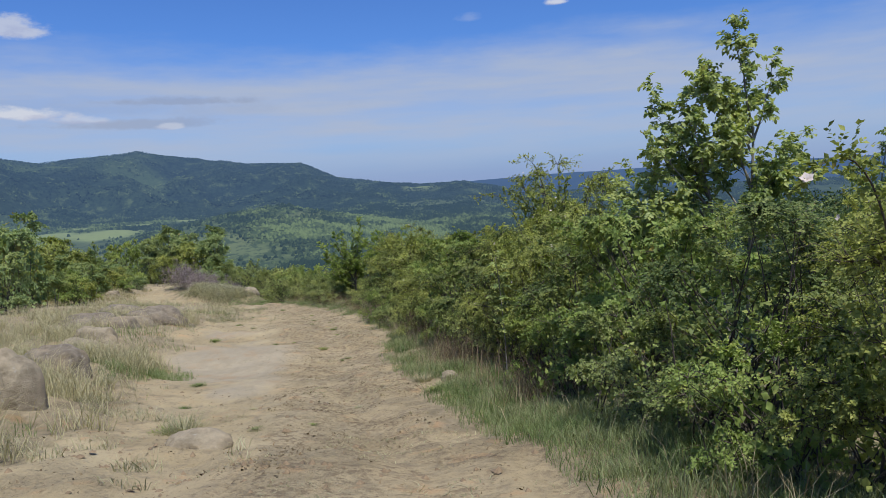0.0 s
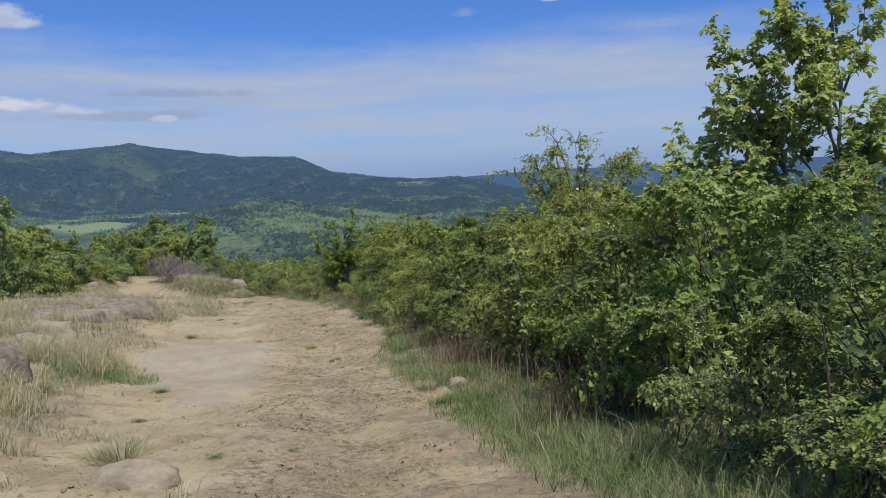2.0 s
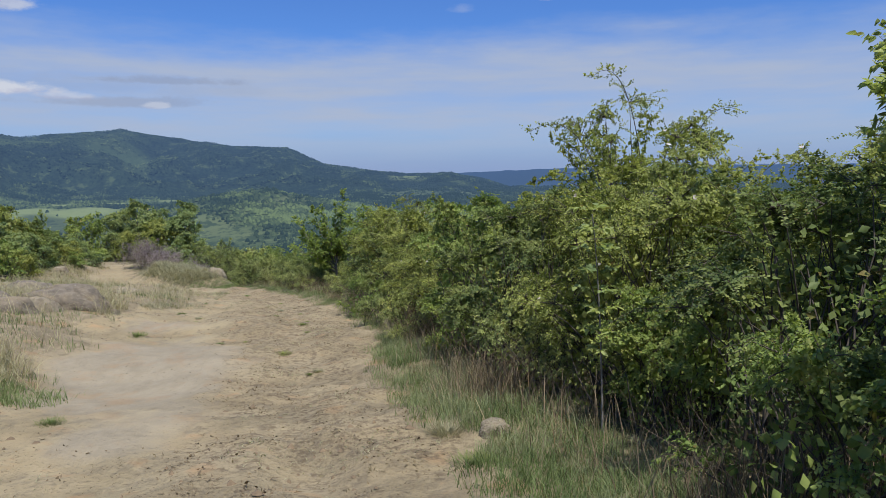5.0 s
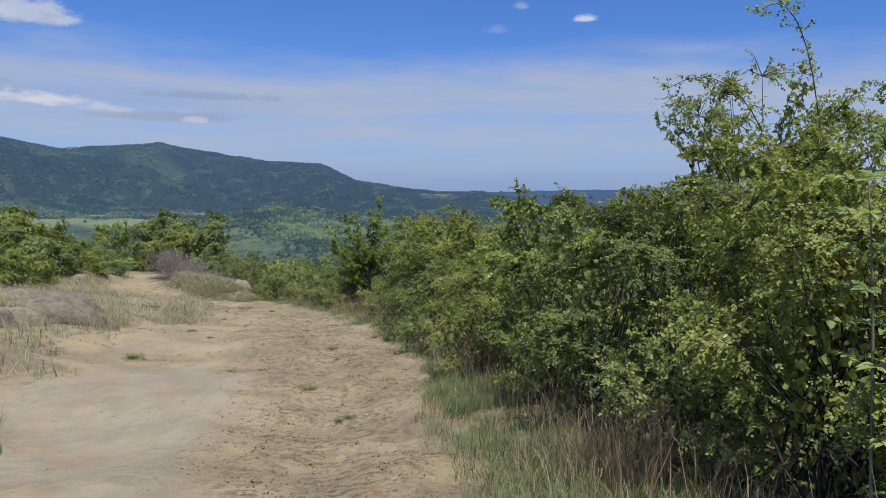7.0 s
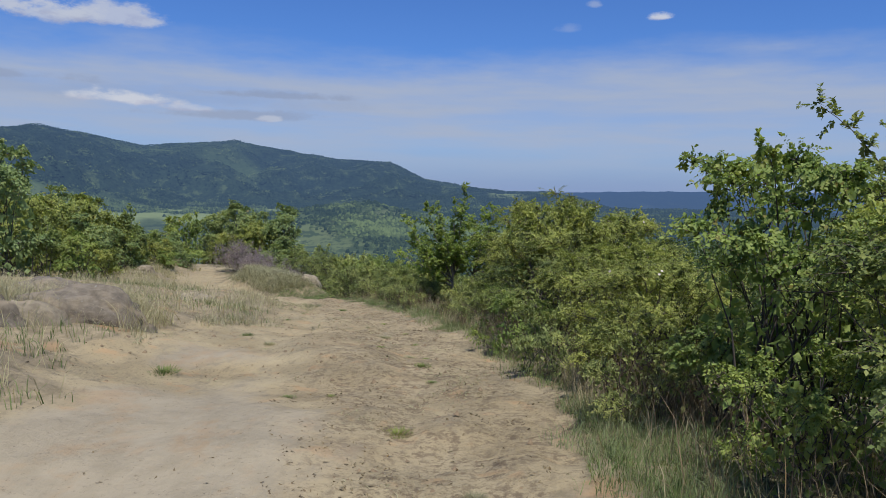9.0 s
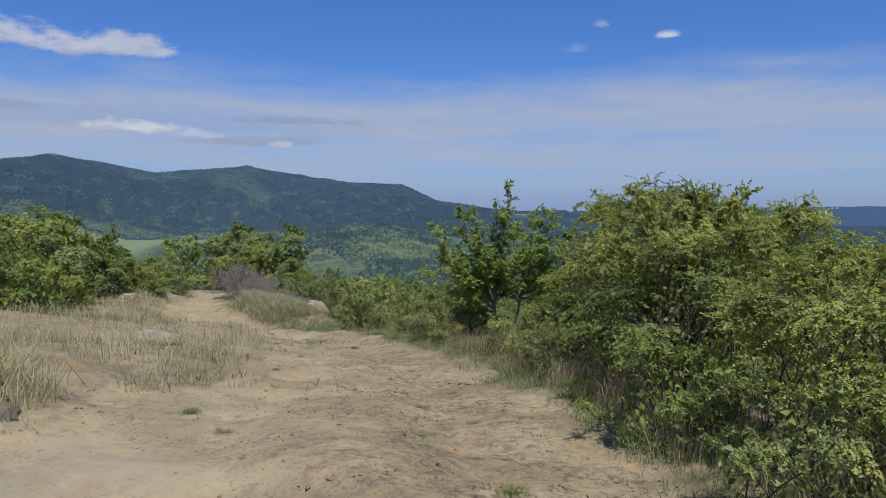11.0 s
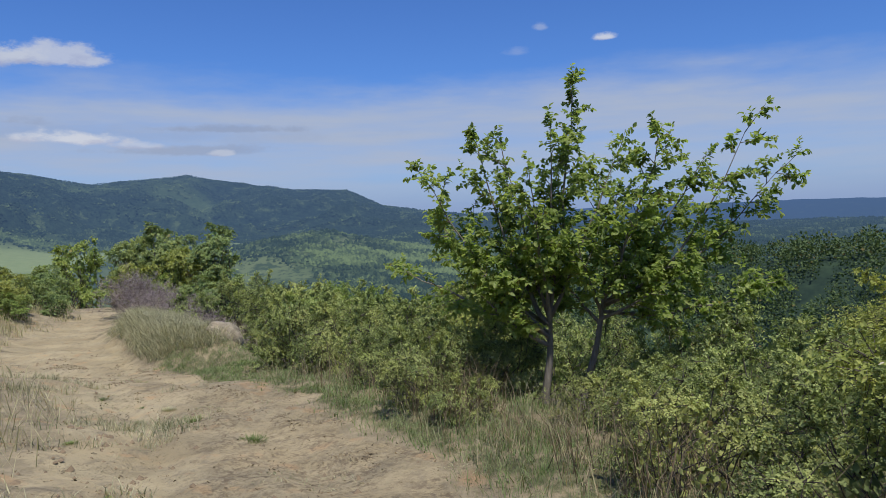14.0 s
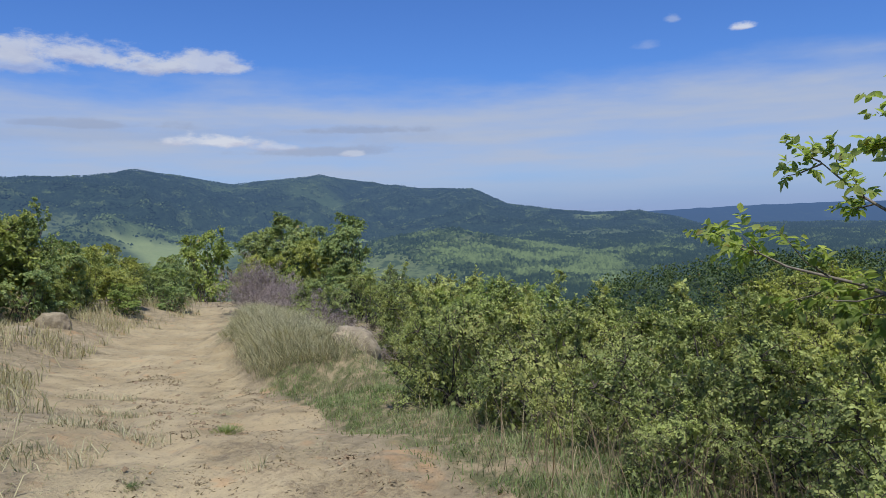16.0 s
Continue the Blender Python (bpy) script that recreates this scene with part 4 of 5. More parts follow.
# ---- bushes along the right of the track: kind, x, y, turn, size, tall ----
KINDS = {"a": briar_a, "b": briar_b, "t": thorn_a, "f": fresh_a, "p": low_a, "q": low_b, "s": fine_low}
scatter_copies(KINDS, [
    ("b", 3.0, 4.3, 0.3, 0.75, 1.9), ("t", 2.7, 6.4, 1.0, 0.85, 2.1), ("a", 4.8, 8.2, 2.2, 0.9, 2.3), ("f", 2.6, 9.2, 0.5, 0.95, 2.3),
    ("t", 2.4, 11.6, 3.0, 0.95, 2.5), ("a", 3.7, 13.6, 4.1, 1.1, 3.2), ("a", 2.4, 15.6, 5.0, 1.15, 3.5), ("b", 1.75, 14.5, 1.7, 0.9, 2.6),
    ("t", 0.7, 17.6, 2.6, 0.9, 2.8), ("a", 3.1, 20.5, 3.3, 1.3, 5.0), ("b", 1.9, 18.9, 2.3, 1.0, 3.1), ("f", 0.3, 20.4, 4.6, 0.95, 2.8), ("b", -0.7, 22.8, 0.9, 0.8, 1.7),
    ("t", 1.9, 24.8, 1.9, 1.0, 2.5), ("b", -0.9, 25.6, 3.7, 0.9, 1.9), ("b", 0.9, 28.2, 5.5, 1.0, 2.2), ("t", -1.9, 28.1, 2.9, 0.85, 2.2),
    ("a", -1.5, 33.9, 0.2, 1.0, 3.7), ("b", -2.5, 33.2, 1.1, 1.0, 2.3), ("b", -0.6, 30.9, 2.2, 1.1, 3.1), ("a", 0.2, 33.4, 1.3, 1.25, 3.4), ("s", -3.0, 31.4, 0.9, 0.8, 1.3), ("s", -3.7, 33.9, 1.9, 0.8, 1.0), ("b", -1.7, 29.9, 4.2, 1.05, 3.0), ("t", -3.2, 33.4, 0.4, 0.6, 1.5),
    # knee-high shrubs along the front of the thicket
    ("q", 2.9, 2.9, 0.2, 0.8, 0.9), ("p", 2.3, 5.2, 1.2, 0.8, 1.1), ("q", 2.0, 7.8, 2.2, 0.9, 1.2), ("p", 1.7, 10.2, 3.2, 0.9, 1.2),
    ("f", 1.75, 13.3, 4.2, 0.6, 1.5), ("q", 0.7, 15.4, 5.2, 0.9, 1.2), ("p", -0.1, 18.9, 0.7, 0.8, 1.1), ("q", -1.0, 21.2, 1.7, 0.7, 1.0),
    ("q", -1.9, 24.2, 2.7, 0.8, 1.1), ("p", -2.4, 26.5, 3.7, 0.8, 1.1), ("p", -2.6, 29.2, 4.7, 0.8, 1.1), ("q", -3.5, 32.2, 5.7, 0.7, 0.8),
    ("s", -4.3, 35.2, 0.1, 0.8, 1.0), ("s", -3.4, 36.5, 1.1, 0.9, 1.3),
    ("s", -6.0, 41.0, 0.4, 0.9, 1.3), ("s", -7.2, 43.0, 1.4, 1.0, 1.6), ("s", -8.8, 45.2, 2.4, 1.0, 1.8), ("s", -6.2, 44.6, 3.4, 1.0, 2.1),
    ("s", -10.4, 47.4, 4.4, 1.0, 1.9), ("s", -4.2, 43.2, 5.4, 1.0, 2.0), ("s", -3.0, 41.2, 0.9, 0.9, 1.7), ("s", -2.4, 38.6, 1.9, 0.9, 1.8),
    ("b", -0.3, 38.4, 0.7, 1.0, 2.4), ("b", 1.4, 41.4, 2.7, 1.1, 3.0), ("b", -6.0, 44.0, 4.1, 0.7, 2.2), ("s", -6.1, 38.5, 2.2, 0.55, 0.6), ("s", -4.5, 38.0, 3.2, 0.6, 0.7), ("s", -3.4, 38.9, 4.2, 0.8, 1.1), ("s", -6.6, 40.0, 5.2, 0.7, 0.9),
    ("s", -8.0, 46.8, 2.9, 1.1, 2.2), ("s", -5.4, 46.6, 3.9, 1.1, 2.4),
    ("s", -7.6, 41.6, 0.6, 0.6, 0.8), ("q", -8.4, 43.6, 1.6, 0.6, 0.8), ("s", -6.7, 39.4, 2.6, 0.6, 1.1), ("s", -6.9, 42.2, 3.6, 0.8, 1.2), ("q", -9.6, 45.6, 4.6, 0.6, 0.9), ("s", -5.6, 40.6, 5.6, 0.7, 1.2), ("s", -11.2, 48.6, 0.2, 0.7, 1.2), ("q", -3.9, 37.4, 1.2, 0.7, 0.9), ("s", -2.9, 36.2, 2.2, 0.8, 1.2),
])

# ---- bushes on the left hillside and round the bend ----
hill_tree = plant("hillside_tree", "bushy green young tree above the valley", "tree", bush_meshes(12, 5.6, 8.0, 90, 18, 12, 0.15, 0.62, skirt=0.55, dome=(0.62, 1.7), core=900, ragged=0.3), BARK, LEAF_HILL, "stem", "foliage", HILLSIDE)
HILL = {"w": hill_tree, "g": hill_a, "d": hill_b, "y": hill_c}
scatter_copies(HILL, [
    ("g", -21.5, 36, 0.2, 1.15, 3.0), ("g", -24, 41, 1.1, 1.3, 5.2), ("d", -22.8, 45, 2.0, 0.9, 2.3), ("y", -27, 47, 3.1, 1.3, 4.0),
    ("g", -25.8, 51, 4.4, 1.15, 3.2), ("y", -29, 55, 5.2, 1.3, 4.4), ("g", -32, 58, 0.9, 1.3, 4.4), ("y", -28.3, 60.5, 2.4, 0.9, 1.9),
    ("y", -32, 65, 3.3, 1.0, 2.5), ("g", -36, 62, 1.4, 1.5, 5.0), ("g", -35, 70, 2.9, 1.0, 2.7), ("g", -32.5, 73, 0.6, 0.9, 2.6),
    ("y", -38, 76, 4.0, 1.0, 2.3), ("w", -27.4, 88, 5.3, 0.55, 7.2), ("y", -30, 80, 1.5, 1.1, 3.0), ("g", -24.5, 77, 2.2, 1.2, 2.6),
    ("y", -21, 76, 3.5, 1.2, 2.2), ("g", -18.0, 74, 4.9, 1.1, 2.0), ("d", -15.0, 72, 0.1, 1.0, 1.9), ("g", -41, 84, 1.0, 1.2, 2.6),
    ("w", -37, 92, 2.8, 0.8, 6.4), ("w", -32.6, 91, 0.4, 0.8, 7.6), ("w", -34.8, 94, 1.4, 0.8, 7.4), ("y", -29.5, 88, 3.9, 1.6, 5.4),
    ("d", -35.5, 82, 5.8, 1.1, 5.0), ("d", -39.5, 86, 1.2, 0.9, 4.0), ("g", -46, 88, 2.2, 1.4, 3.6), ("y", -50, 80, 3.2, 1.8, 5.4),
    ("d", -44, 70, 4.2, 1.7, 5.0), ("y", -23.8, 48.6, 0.3, 0.8, 1.7), ("g", -27.0, 56.6, 1.3, 0.9, 2.0), ("y", -28.0, 50.6, 2.3, 0.9, 2.3),
    ("g", -30.6, 56.4, 3.3, 1.0, 3.7), ("y", -30.2, 62.6, 4.3, 0.9, 2.2), ("g", -29.6, 66.8, 5.3, 0.8, 1.9), ("y", -33.2, 61.2, 0.8, 1.1, 2.8),
    ("g", -34.4, 66.2, 1.8, 1.1, 2.8), ("d", -31.0, 70.0, 2.8, 0.8, 1.8), ("g", -33.8, 75.6, 3.8, 1.0, 2.6), ("y", -36.6, 72.4, 4.8, 1.2, 3.0),
    ("g", -26.2, 44.6, 5.8, 0.9, 2.2), ("d", -28.4, 79.4, 0.6, 0.9, 2.4), ("g", -25.0, 37.6, 1.6, 1.1, 2.6), ("y", -38.5, 66.5, 2.6, 1.4, 3.6),
    ("y", -30.5, 49, 0.5, 1.5, 4.6), ("g", 5.6, 5.4, 5.9, 0.9, 1.9), ("d", 4.6, 17.5, 5.1, 1.2, 3.4), ("d", 3.8, 29.5, 0.4, 1.1, 2.8), ("d", 6.2, 11.0, 0.8, 1.1, 2.6), ("w", -34, 54, 2.5, 0.6, 7.0),
    ("y", -27.0, 57.6, 0.4, 0.7, 1.5), ("g", -28.2, 59.6, 1.7, 0.9, 2.6), ("d", -26.8, 61.4, 2.9, 0.6, 1.2), ("y", -28.6, 63.4, 4.1, 0.8, 1.8), ("g", -27.4, 65.4, 5.1, 0.6, 1.3), ("y", -28.2, 54.6, 0.9, 0.9, 3.0), ("g", -26.9, 53.2, 2.1, 0.7, 1.5), ("d", -26.0, 50.6, 3.4, 0.7, 1.6),
])

# ---- low shrubs on the slope to the right of the bend ----
rng = np.random.default_rng(77)
low_places = []
for x, y in zip(rng.uniform(-20, 8, 1200), 38.5 + 34 * rng.uniform(0, 1, 1200) ** 1.6):
    d = x - float(right_edge(y))
    if d < 1.2 + 1.5 * (48.5 < y < 52) + 0.9 * (y >= 52) or len(low_places) >= 42 or any(math.hypot(x - p[1], y - p[2]) < 1.45 for p in low_places):
        continue
    low_places.append((rng.choice(["s", "s", "s", "q"] if y < 49 else ["p", "q", "s", "p", "q", "s"]), x, y, rng.uniform(0, 6.28), rng.uniform(0.9, 1.3), rng.uniform(0.85, 1.25) * float(np.interp(y, (38, 42, 46, 52, 62), (1.3, 1.5, 2.0, 2.5, 2.7))) * float(step(d, 0.2, 3.0)) ** 0.5 * (float(np.interp(d, (2.0, 7.0), (0.45, 1.0))) if y > 49 else 1.0)))
low_places += [("r", -17.0, 58.4, 0.5, 1.0, 1.1), ("r", -15.0, 56.2, 2.0, 1.0, 1.1), ("s", -13.2, 54.0, 1.0, 1.0, 1.5), ("s", -14.2, 57.4, 3.0, 1.1, 1.9), ("s", -11.8, 51.6, 4.0, 1.0, 1.5)]
scatter_copies({"p": low_a, "q": low_b, "s": fine_low, "r": pale_low}, low_places, {"p", "q", "s"})

# ---- trees ----


def bough(rng, a, b, sag, radius, shoots, reach, twigs, tips, outs, lift=0.15, bare=0.2):
    """A limb from a to b with side shoots, each with leafy twigs; returns its wood."""
    a, b = np.asarray(a, float), np.asarray(b, float)
    u = np.linspace(0, 1, 8)[:, None]
    long = np.linalg.norm(b - a)
    pts = a + (b - a) * u + np.array([0, 0, -sag * long]) * (u * (1 - u)) * 4 + rng.normal(0, 0.022 * long, (8, 3)) * (u * (1.3 - u))
    wood = [chain_tube(pts, radius, max(0.12 * radius, 0.003), 6)]
    main = unit(b - a)
    for k in range(shoots + 1):
        f = 1.0 if k == shoots else bare + (1 - bare) * (k + rng.uniform(0, 1)) / shoots
        i = min(int(f * 7), 6)
        p = pts[i] + (pts[i + 1] - pts[i]) * (f * 7 - i)
        turn = unit(np.cross(main, rng.normal(0, 1, 3)) * np.array([1, 1, 0.75]))
        d = main if k == shoots else unit(0.55 * main + 0.75 * turn + np.array([0, 0, lift]))
        l = reach * rng.uniform(0.5, 1.2) * (1.15 - 0.45 * f)
        q1, q2 = p + d * l * 0.5 + rng.normal(0, 0.04, 3) * l, p + d * l + np.array([0, 0, 0.12 * l])
        wood.append(chain_tube(np.stack([p, q1, q2]), max(0.22 * radius, 0.004), 0.002, 4))
        for j in range(twigs):
            g = 0.2 + 0.8 * (j + rng.uniform(0, 1)) / twigs
            e = p + (q1 - p) * g * 2 if g < 0.5 else q1 + (q2 - q1) * (g * 2 - 1)
            w = unit(0.6 * d + 0.8 * unit(rng.normal(0, 1, 3)) + np.array([0, 0, 0.1]))
            m = rng.uniform(0.10, 0.24)
            tips.append(np.stack([e, e + w * m * 0.5, e + w * m + np.array([0, 0, -0.02])]))
            outs.append(w)
    return joined(wood)


def limbed_tree(seed, trunks, per, size, aspect, droop, jitter, lift, dense=1.0):
    """trunks: foot, top, radius, and limbs as height of the fork (a share of the trunk), tip, sag, shoots, reach, twigs."""
    rng = np.random.default_rng(seed)
    woods, tips, outs = [], [], []
    for foot, top, radius, limbs in trunks:
        foot, top = np.array(foot, float), np.array(top, float)
        u = np.linspace(0, 1, 10)[:, None]
        pts = foot + (top - foot) * u + 0.03 * np.concatenate([np.sin(7 * u + seed), np.cos(5 * u), 0 * u], 1) * u
        pieces = [chain_tube(pts, radius, radius * 0.45, 8)]
        for at, tip, sag, shoots, reach, twigs in limbs:
            start = [float(np.interp(at, u[:, 0], pts[:, i])) for i in range(3)]
            pieces.append(bough(rng, start, tip, sag, radius * 0.5, round(shoots * dense ** 0.5), reach, round(twigs * dense ** 0.5), tips, outs, lift))
        woods.append(joined(pieces))
    return woods, sprays(rng, tips, outs, per, size, aspect, True, 0.75, 0.25, jitter, droop, 0.05)


# a slender double-stemmed tree: most of the crown hangs to one side, with a clear leader
ASH_STEMS = (
    ((0.0, 0.0, -0.1), (-0.42, 0.1, 3.4), 0.045, (
        (0.98, (-0.7, 0.1, 4.65), 0.05, 8, 0.5, 5), (0.9, (-1.25, -0.3, 4.0), 0.0, 8, 0.5, 5), (0.8, (-1.6, 0.2, 3.4), -0.05, 9, 0.5, 5),
        (0.72, (-1.3, -0.5, 3.0), -0.06, 8, 0.45, 5), (0.72, (-1.2, 0.7, 3.5), 0.0, 8, 0.5, 5), (0.62, (-0.8, 0.2, 2.5), -0.1, 7, 0.4, 5), (0.85, (-0.6, 0.8, 4.1), 0.0, 7, 0.5, 4),
        (0.94, (-1.1, 0.1, 4.75), 0.0, 8, 0.42, 5), (0.9, (-0.75, -0.4, 4.3), 0.0, 8, 0.45, 5), (0.8, (-1.0, 0.3, 3.9), 0.0, 8, 0.45, 5), (0.7, (-1.75, -0.1, 3.1), -0.03, 8, 0.4, 5))),
    ((0.12, 0.05, -0.1), (0.25, 0.0, 4.3), 0.042, (
        (0.99, (0.02, 0.0, 5.75), 0.02, 9, 0.42, 5), (0.95, (0.62, 0.1, 5.1), 0.05, 6, 0.36, 5), (0.8, (-0.4, -0.2, 4.75), 0.05, 8, 0.45, 5),
        (0.72, (0.98, 0.2, 3.95), 0.08, 8, 0.36, 5), (0.6, (0.85, -0.4, 3.4), 0.05, 7, 0.36, 4), (0.55, (0.6, 0.6, 2.9), 0.0, 6, 0.4, 4), (0.66, (-0.3, 0.6, 3.9), 0.0, 7, 0.45, 4),
        (0.9, (-0.3, 0.1, 5.15), 0.0, 8, 0.4, 5), (0.96, (-0.55, -0.2, 4.95), 0.0, 8, 0.4, 5), (0.78, (-0.2, -0.4, 4.1), 0.0, 8, 0.42, 5), (0.7, (0.55, -0.3, 3.75), 0.0, 8, 0.4, 5), (0.6, (0.5, 0.3, 3.3), 0.0, 8, 0.42, 5), (0.56, (0.1, -0.5, 3.3), 0.0, 7, 0.42, 5))))
ash = plant("ash_tree", "slender young ash tree with pale stems and ragged crown", "tree", limbed_tree(20, ASH_STEMS, 12, 0.090, 0.60, 0.35, 0.45, 0.1, 1.5), BARK_PALE, LEAF_ASH, "trunk", "crown")
ash.matrix_basis = put(4.5, 11.5)

# two short crooked trunks that fork low into wide, layered limbs
ELM_STEMS = (
    ((0.0, 0.0, -0.15), (0.16, 0.05, 1.35), 0.072, (
        (0.92, (-0.82, 0.1, 3.75), 0.14, 12, 0.55, 6), (0.86, (-1.45, -0.2, 3.15), 0.12, 13, 0.55, 6), (0.80, (-1.25, 0.3, 2.5), 0.10, 11, 0.58, 5), (0.72, (-1.05, -0.3, 1.95), 0.08, 9, 0.53, 5),
        (0.96, (-0.42, 0.3, 3.55), 0.06, 11, 0.58, 5), (1.00, (0.50, 0.0, 4.40), 0.03, 13, 0.43, 5), (0.98, (0.20, -0.2, 3.75), 0.02, 11, 0.53, 5), (0.98, (1.10, 0.2, 3.60), 0.06, 11, 0.55, 5),
        (0.94, (-0.1, -0.6, 2.95), 0.0, 10, 0.62, 5), (0.94, (0.35, 0.7, 3.1), 0.0, 10, 0.62, 5), (0.86, (-0.4, 0.6, 2.45), 0.05, 9, 0.62, 5), (0.80, (-0.55, -0.5, 1.95), 0.06, 9, 0.56, 5),
        (0.90, (-1.5, 1.8, 2.5), 0.03, 11, 0.53, 4), (0.84, (-2.05, 1.7, 1.95), 0.03, 11, 0.50, 4))),
    ((0.50, 0.1, -0.15), (0.92, 0.1, 1.60), 0.062, (
        (0.96, (3.25, 0.2, 3.25), 0.12, 14, 0.60, 6), (0.94, (2.75, -0.2, 3.75), 0.16, 12, 0.50, 5), (1.00, (1.62, -0.2, 3.75), 0.04, 12, 0.53, 5), (1.00, (2.25, 0.4, 3.30), 0.08, 11, 0.55, 5),
        (0.88, (3.05, -0.1, 1.75), 0.08, 12, 0.55, 5), (0.92, (2.40, 0.5, 2.30), 0.06, 11, 0.58, 5), (0.96, (1.25, -0.6, 2.80), 0.0, 11, 0.62, 5), (0.90, (1.55, 0.3, 2.25), 0.02, 10, 0.62, 5),
        (0.98, (1.10, 0.6, 3.10), 0.0, 10, 0.62, 5), (0.86, (0.50, -0.5, 2.20), 0.0, 9, 0.60, 5), (0.82, (1.55, -0.4, 1.75), 0.03, 9, 0.56, 5), (0.78, (0.35, 0.5, 1.80), 0.0, 8, 0.56, 5))))
elm = plant("elm_tree", "small spreading tree with forked grey trunks and broad leaves", "tree", limbed_tree(23, ELM_STEMS, 11, 0.082, 0.62, 0.2, 0.45, 0.04, 1.7), BARK_ELM, LEAF_ELM, "trunk", "crown")
elm.matrix_basis = put(-5.1, 40.0)
copy_at(ash, put(9.5, 16.0, 2.0, 1.0, 1.0))
copy_at(ash, put(-27.2, 57.3, 1.0, 0.62, 1.15))
copy_at(ash, put(-22.5, 42.5, 3.0, 0.5, 0.8))

# ---- bare purple shrub at the bend ----
purple = plant("bare_shrub", "leafless purplish grey shrub at the bend of the track", "shrub",
               plant_meshes(31, 14, 1.3, [(8, 0.5, 0.5, 0.05, 0.1), (8, 0.5, 0.5, 0.05, 0.12), (0, 0, 0, 0.05, 0.1)], 0.8, 0.008, 14, 0.07, 0.12), BARK, TWIG_PURPLE, "stem", "twig_mass")
purple.matrix_basis = put(-23.8, 66.0, 0, 1.5, 1.15)
copy_at(purple, put(-21.3, 63.6, 2.0, 1.3, 0.8))
copy_at(purple, put(-18.9, 60.6, 4.0, 1.2, 0.75))

for x, y, turn, size, tall in ((-17.6, 57.6, 1.0, 1.1, 0.8), (-16.4, 56.0, 2.6, 1.0, 0.75), (-15.2, 54.6, 4.4, 0.9, 0.7), (-19.6, 60.2, 5.2, 1.2, 0.85), (-22.4, 64.8, 0.6, 1.3, 1.0), (-14.2, 53.4, 3.1, 0.8, 0.6), (-15.9, 57.2, 0.3, 1.0, 0.7), (-18.8, 58.8, 4.0, 1.0, 0.9)):
    copy_at(purple, put(x, y, turn, size, tall))

# ---- rocks ----


def rock(label, x, y, size, turn, seed, sink=0.45, lift=0.0):
    bm = bmesh.new()
    bmesh.ops.create_icosphere(bm, subdivisions=4, radius=1.0)
    for v in bm.verts:
        p = v.co.copy()
        n = noise.fractal(p * 1.0 + Vector((seed * 7.1, 0, 0)), 0.9, 2.2, 6) * 0.22
        n += 0.10 * abs(noise.noise(p * 2.7 + Vector((0, seed * 3.3, 0))))
        crack = abs(noise.noise(Vector((p.x * 1.1, p.y * 1.1, p.z * 3.2)) + Vector((seed * 2.7, 1.3, 0))))
        n -= 0.13 * max(0.0, 1 - crack / 0.07)
        v.co = p * (0.92 + n)
        if v.co.z > 0.62:                          # worn flat on top
            v.co.z = 0.62 + 0.5 * (v.co.z - 0.62)
        v.co.z = max(v.co.z, -0.6)
        v.co.x, v.co.y, v.co.z = v.co.x * size[0] / 2, v.co.y * size[1] / 2, v.co.z * size[2]
    me = bpy.data.meshes.new("rock")
    bm.to_mesh(me)
    bm.free()
    me.polygons.foreach_set("use_smooth", [True] * len(me.polygons))
    me.materials.append(ROCK_PALE if "pale" in label or "tan" in label or "lichen" in label else ROCK)
    ob = tagged(new("rock", me), label, "rock", "rocks beside the track")
    ob.matrix_basis = Matrix.Translation((x, y, float(near_z(x, y, False)) + lift - sink * size[2] + 0.1)) @ Euler((0, 0, turn)).to_matrix().to_4x4()
    return ob


for args in (("broad weathered brown boulder sunk in dry grass", -10.15, 25.2, (2.9, 2.0, 0.98), 0.2, 1, 0.42),
             ("flat grey brown rock among dry grass", -12.4, 27.6, (2.6, 1.6, 1.0), -0.3, 2, 0.5),
             ("rounded tan rock at the grass edge", -9.3, 19.3, (1.25, 0.95, 0.95), 0.1, 3, 0.44),
             ("grey rock lying in the grass", -11.0, 22.9, (2.5, 1.5, 0.85), 0.35, 4, 0.48),
             ("dark grey rock lying in the grass", -11.9, 24.4, (2.3, 1.4, 0.9), 0.2, 5, 0.48),
             ("smooth grey rock beside the bare earth", -7.5, 13.75, (1.4, 1.1, 0.85), 0.1, 6, 0.30),
             ("large pitted tan boulder", -6.35, 10.4, (1.0, 1.1, 1.2), 0.6, 7, 0.22),
             ("low tan rock in dry grass", -9.3, 18.3, (1.2, 0.8, 0.6), 0.0, 8, 0.5),
             ("slab of tan rock among the grass tufts", -10.3, 23.9, (1.5, 0.9, 0.75), 0.8, 15, 0.46),
             ("flat pale stone sunk in the track", -3.05, 8.55, (0.85, 0.6, 0.28), 0.1, 9, 0.66),
             ("brown rock with white lichen beside the grassy bank", -13.6, 50.8, (1.35, 1.0, 0.85), -0.5, 10, 0.5),
             ("tilted tan sandstone block on the bank", -25.25, 55.7, (1.05, 0.55, 0.55), 0.5, 11, 0.2),
             ("low pale rock on the bank", -24.4, 53.2, (1.2, 0.8, 0.5), 0.2, 12, 0.55),
             ("small tan stone at the grass edge", -0.05, 13.4, (0.34, 0.24, 0.2), 0.2, 13, 0.6),
             ("flat tan rock beside the track", -12.2, 34.4, (1.6, 1.0, 0.6), 0.1, 14, 0.5)):
    rock(*args)

# ---- grass ----


